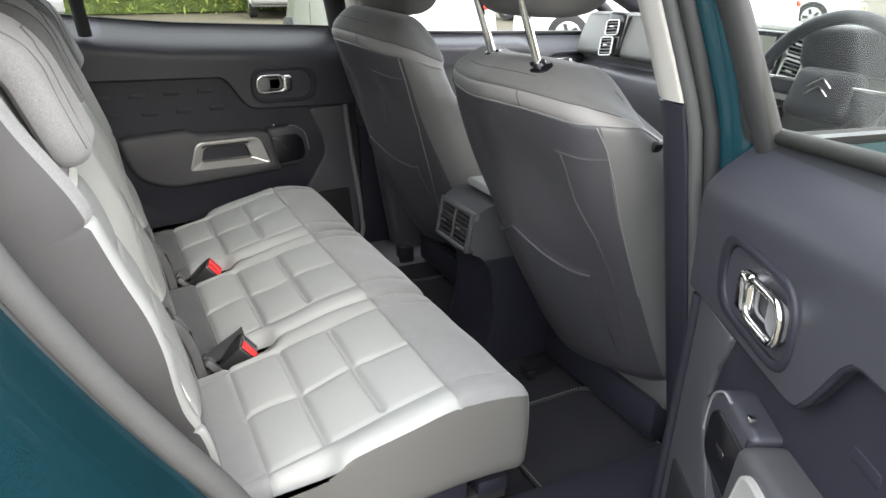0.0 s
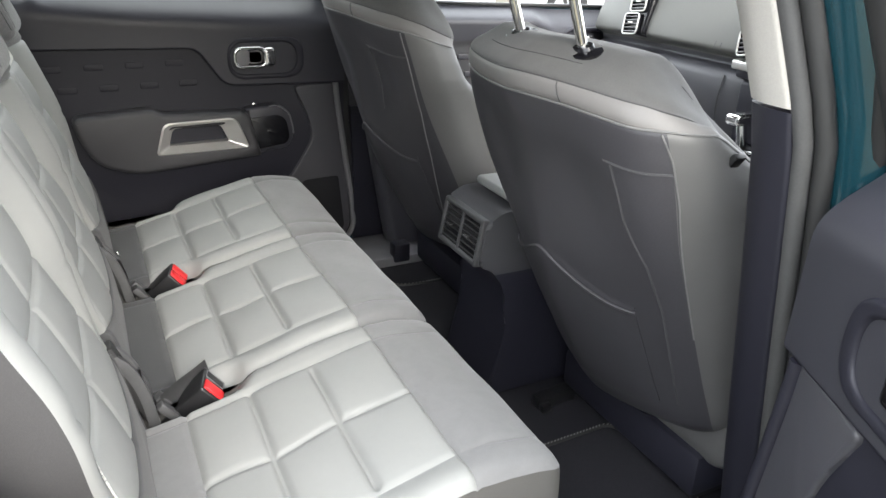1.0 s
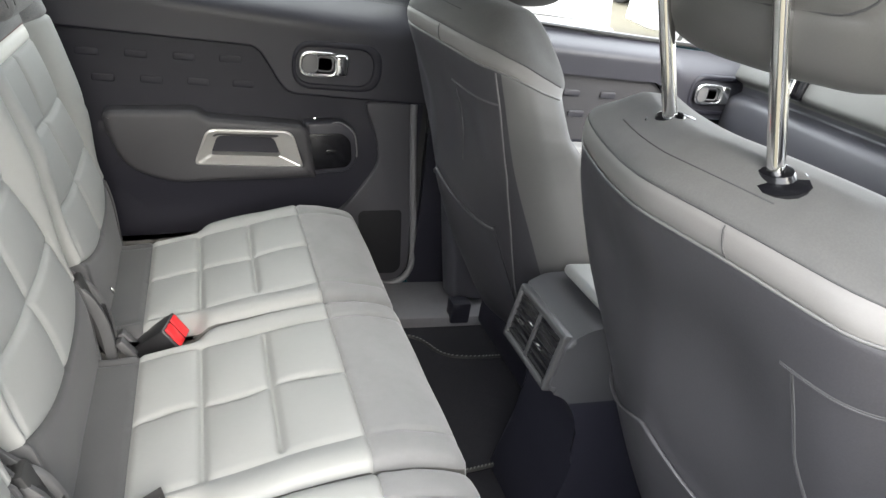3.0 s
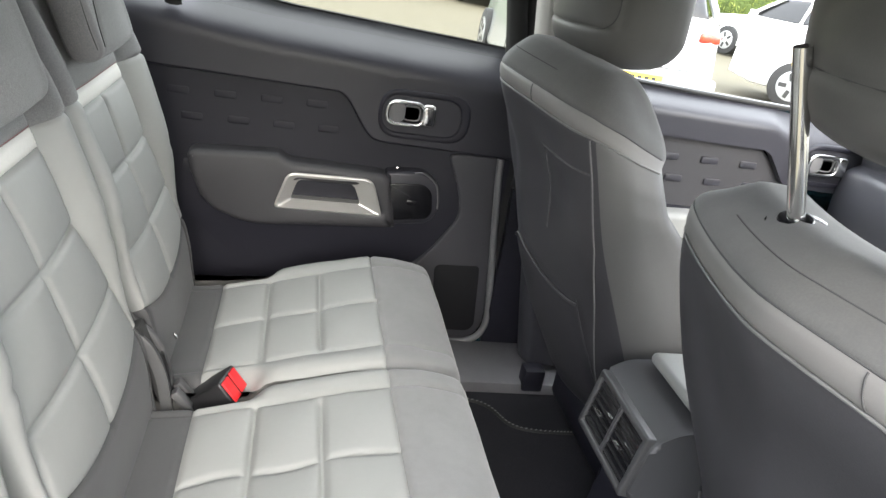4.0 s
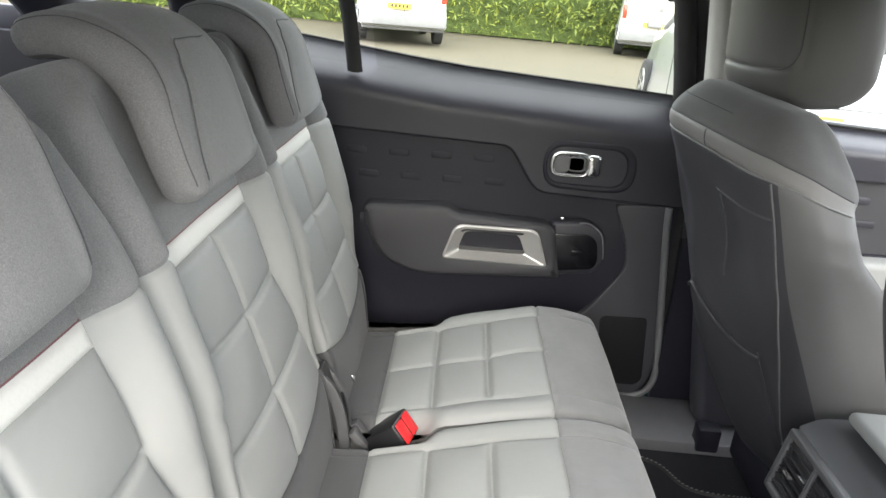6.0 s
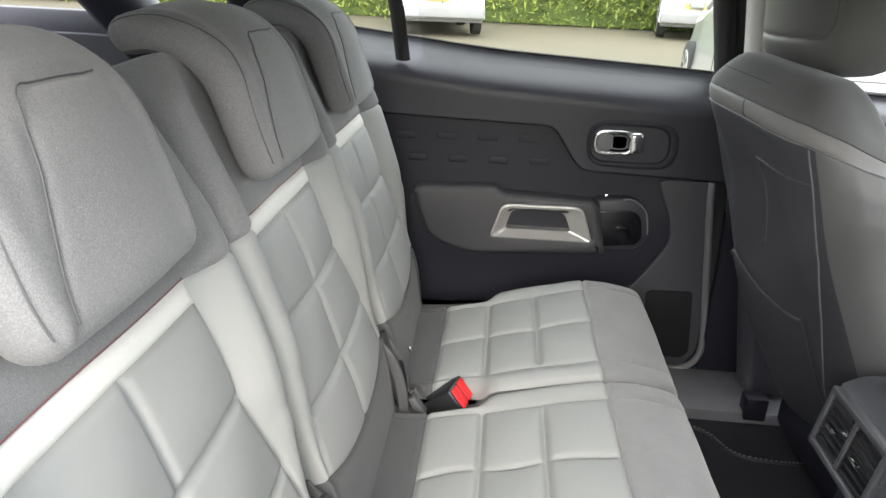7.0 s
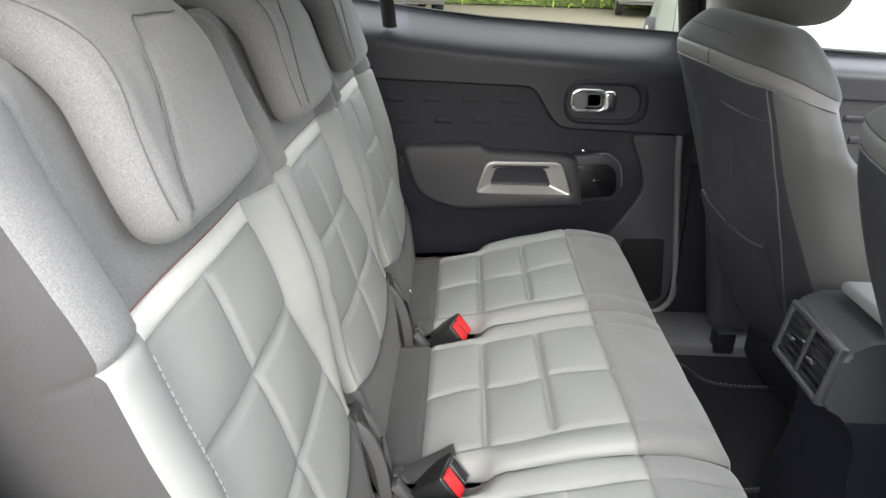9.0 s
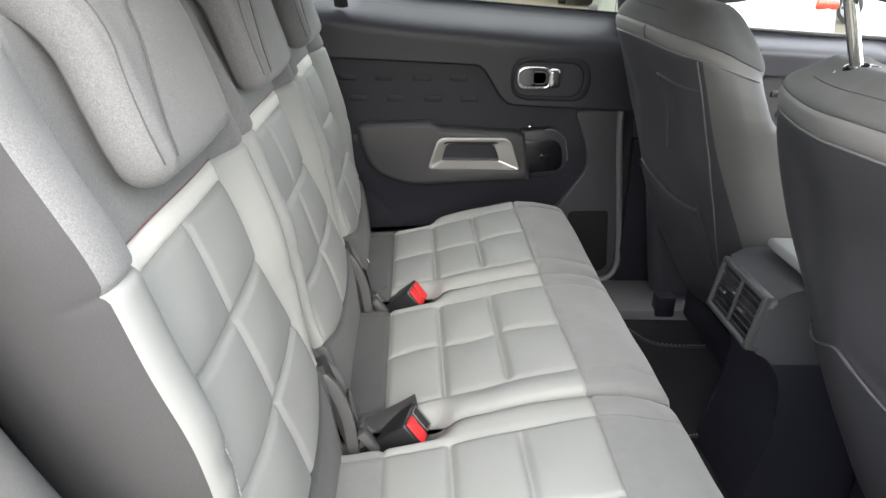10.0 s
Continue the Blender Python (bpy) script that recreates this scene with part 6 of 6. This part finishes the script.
def van(at, turn, label):
    """A panel van, its back at x = 0, its nose towards +x."""
    v = empty("van", at, turn)
    thing(v, label, "van", "parked vans")
    part("body", hull([(0.0, 0.90, 0.76, 0.42, 1.88), (0.06, 0.95, 0.80, 0.36, 1.95), (1.2, 0.96, 0.82, 0.32, 1.98), (3.3, 0.96, 0.82, 0.32, 1.96), (3.75, 0.95, 0.76, 0.32, 1.72), (4.15, 0.93, 0.80, 0.32, 1.22), (4.8, 0.84, 0.70, 0.38, 1.00)]), VANPAINT, v, sharp=50)
    box_part("rear_bumper", (-0.03, 0, 0.50), (0.07, 0.92, 0.12), BUMPER, v, 0.04, 3, "grey plastic rear bumper")
    for s in (-1, 1):
        box_part("tail_light", (-0.005, s * 0.845, 1.06), (0.025, 0.055, 0.16), REDLAMP, v, 0.02, 3, "red tail light")
        wheel(v, (0.85, s * 0.86, 0.32), 0.32, s)
        wheel(v, (3.85, s * 0.86, 0.32), 0.32, s)
        box_part("side_window", (2.95, s * 0.885, 1.52), (0.42, 0.012, 0.20), GLOSSBLACK, v, 0.01, 2)
        box_part("side_trim", (2.0, s * 0.962, 0.62), (1.0, 0.012, 0.035), BUMPER, v, 0.01, 2)
        box_part("door_mirror", (3.55, s * 1.08, 1.32), (0.06, 0.10, 0.12), RUBBER, v, 0.03, 3, "black door mirror")
    box_part("door_gap", (-0.004, 0, 1.15), (0.004, 0.006, 0.60), RUBBER, v, 0.001, 1)
    for s in (-1, 1):
        box_part("rear_window", (0.018, s * 0.39, 1.56), (0.012, 0.30, 0.20), GLOSSBLACK, v, 0.012, 3, "dark rear window", Matrix.Rotation(0.05, 4, "Y"))
        box_part("rear_hinge", (-0.002, s * 0.86, 1.30), (0.012, 0.022, 0.045), BUMPER, v, 0.006, 2)
    box_part("door_grip", (-0.012, 0.10, 1.00), (0.014, 0.09, 0.030), BUMPER, v, 0.008, 3)
    box_part("lower_skirt", (2.4, 0, 0.34), (2.3, 0.90, 0.05), BUMPER, v, 0.03, 3)
    box_part("number_plate", (-0.075, 0.12, 0.80), (0.075, 0.26, 0.058), PLATE, v, 0.004, 1, "yellow rear plate with dark bars")
    for i in range(5):
        box_part("plate_bar", (-0.152, -0.04 + 0.08 * i, 0.80), (0.002, 0.026, 0.035), RUBBER, v, 0.0005, 1)
    bm = bmesh.new()
    tube(bm, [(-0.004, 0.0, 1.16), (-0.02, 0.0, 1.16)], [0.06, 0.055], 20)
    part("round_badge", bm, BUMPER, v)
    return v


def small_car(at, turn, paint, label, estate):
    """A parked car, its back at x = 0, its nose towards +x."""
    c = empty("parked_car", at, turn)
    thing(c, label, "car", "parked cars")
    lift = 0.10 if estate else 0.0
    part("body", hull([(0.0, 0.78, 0.66, 0.36, 0.90 + lift), (0.08, 0.87, 0.76, 0.28, 1.00 + lift), (0.9, 0.91, 0.82, 0.22, 1.00 + lift), (2.8, 0.91, 0.82, 0.22, 0.98 + lift), (3.9, 0.87, 0.74, 0.24, 0.86 + lift), (4.25, 0.74, 0.62, 0.32, 0.68)]), paint, c, sharp=50)
    back = 0.10 if estate else 0.55
    part("cabin", hull([(back, 0.70, 0.60, 0.92 + lift, 1.05 + lift), (back + 0.35, 0.76, 0.60, 0.94, 1.46 + lift), (back + 0.9, 0.80, 0.62, 0.94, 1.50 + lift), (2.3, 0.80, 0.60, 0.94, 1.46 + lift), (3.05, 0.78, 0.66, 0.94, 1.02 + lift)]), GLOSSBLACK, c, "dark glazed cabin", sharp=50)
    part("roof_skin", hull([(back + 0.33, 0.60, 0.56, 1.40 + lift, 1.48 + lift), (back + 0.9, 0.62, 0.58, 1.44 + lift, 1.53 + lift), (2.3, 0.60, 0.56, 1.40 + lift, 1.49 + lift)]), paint, c, sharp=50)
    for s in (-1, 1):
        for x0, x1 in ((back + 0.1, back + 0.40), (1.65, 1.62), (3.0, 2.28)):
            tube_part("roof_pillar", [(x0, s * 0.80, 0.96 + lift), (x1, s * 0.635, 1.44 + lift)], 0.035, paint, c, 8)
        wheel(c, (0.78, s * 0.82, 0.32), 0.32, s)
        wheel(c, (3.35, s * 0.82, 0.32), 0.32, s)
        box_part("tail_light", (0.045, s * 0.665, 0.84 + lift), (0.050, 0.120, 0.048), REDLAMP, c, 0.03, 4, "red tail light", Matrix.Rotation(-s * 0.30, 4, "Z"))
        box_part("lamp_lens", (0.008, s * 0.60, 0.835 + lift), (0.020, 0.040, 0.018), VANPAINT, c, 0.012, 3, "clear lamp lens", Matrix.Rotation(-s * 0.30, 4, "Z"))
        box_part("door_mirror", (2.75, s * 0.98, 1.02 + lift), (0.06, 0.09, 0.07), paint, c, 0.03, 3)
        box_part("door_line", (1.65, s * 0.913, 0.62), (0.003, 0.003, 0.30), RUBBER, c, 0.001, 1)
    box_part("rear_bumper", (-0.02, 0, 0.48), (0.08, 0.82, 0.10), paint, c, 0.05, 3)
    box_part("bumper_insert", (-0.06, 0, 0.36), (0.06, 0.70, 0.05), BUMPER, c, 0.02, 2)
    box_part("plate_recess", (-0.085, 0, 0.50), (0.03, 0.30, 0.070), BUMPER, c, 0.01, 2)
    box_part("number_plate", (-0.116, 0, 0.50), (0.006, 0.26, 0.055), PLATE, c, 0.003, 1, "yellow rear plate with dark bars")
    for i in range(6):
        box_part("plate_bar", (-0.1235, -0.175 + 0.07 * i, 0.50), (0.0015, 0.022, 0.034), RUBBER, c, 0.0005, 1)
    box_part("boot_line", (-0.006, 0, 0.62), (0.004, 0.62, 0.004), RUBBER, c, 0.001, 1)
    rear = box_part("rear_screen", (back + 0.16, 0, 1.22 + lift), (0.012, 0.54, 0.20), GLOSSBLACK, c, 0.01, 2, "dark rear screen", Matrix.Rotation(0.70, 4, "Y"))
    box_part("wiper", (back + 0.10, 0.05, 1.16 + lift), (0.008, 0.20, 0.006), RUBBER, rear, 0.003, 2)
    return c

# ---- the place ----
build_ground()
build_shell()
quarter(1)
quarter(-1)
b_pillar(1)
b_pillar(-1)
rear_door(1, (0.36, 0.86), 0.0, "closed rear car door with black panel and silver grip")
rear_door(-1, (0.37, 0.86), 64.0, "open rear car door with black panel and chrome handle", (0.378, 0.782))
front_door(1, "closed front passenger door with dark panel")
front_door(-1, "closed front driver door in teal paint")

rear_seat(0.43, 1, 0.4, "light grey quilted rear seat beside the closed door")
rear_seat(0.0, 0, 1.7, "light grey quilted middle rear seat")
rear_seat(-0.43, -1, 2.9, "light grey quilted rear seat beside the open door")
belt_buckle((-0.322, 0.240, 0.592), 50, -14, True)
belt_buckle((-0.326, -0.196, 0.592), 50, -14, False)
gap_belt(0.215, 0.5, False)
gap_belt(-0.215, 2.0, True)

front_seat(-0.362, 0.172, -0.006, 0.078, -1, "charcoal driver seat with a raised headrest")
front_seat(0.376, 0.148, 0.022, -0.008, 1, "charcoal front passenger seat with a lowered headrest")
console()
dashboard()
steering_wheel()
floor_mat((0.42, -0.50, 0.396), [(0.22, -0.72), (0.525, -0.72), (0.525, -0.305), (0.22, -0.315)], "black carpet mat with pale stitched edge in the footwell")
floor_mat((0.48, 0.31, 0.396), [(0.24, 0.07), (0.345, 0.085), (0.375, 0.118), (0.68, 0.12), (0.68, 0.44), (0.41, 0.442), (0.345, 0.456), (0.305, 0.54), (0.24, 0.56)], "black carpet mat with stitched edge behind the passenger seat")

hedge((-12.0, 22.0, 0), 0, 46, 4.0, 2.4, 26000, 3, "overgrown bright green hedge along the car park")
hedge((-30.0, 0.0, 0), 90, 60, 4.0, 2.4, 3000, 5, "green hedge behind the car park")
# Unseen hedge, added and sized by how much sky it hides.
hedge((0.0, -26.0, 0), 180, 70, 4.0, 2.4, 3000, 7, "unseen green hedge added across the car park")
van((-1.6, 15.4, 0), 100, "white panel van parked with its back to the camera car")
van((4.4, 17.6, 0), 80, "white van with grey bumper and yellow plate")
small_car((2.85, 5.65, 0), 86, SILVERPAINT, "pale silver estate car parked beside the camera car", True)
small_car((9.6, 6.8, 0), 140, VANPAINT, "white car parked across the car park", False)
small_car((11.5, 12.5, 0), 110, VANPAINT, "white car parked in the far row", False)
small_car((15.0, 9.5, 0), 120, SILVERPAINT, "silver car parked in the far row", True)
hedge((30.0, 34.0, 0), -20, 40, 2.6, 2.4, 6000, 11, "far green hedge behind the parked cars")
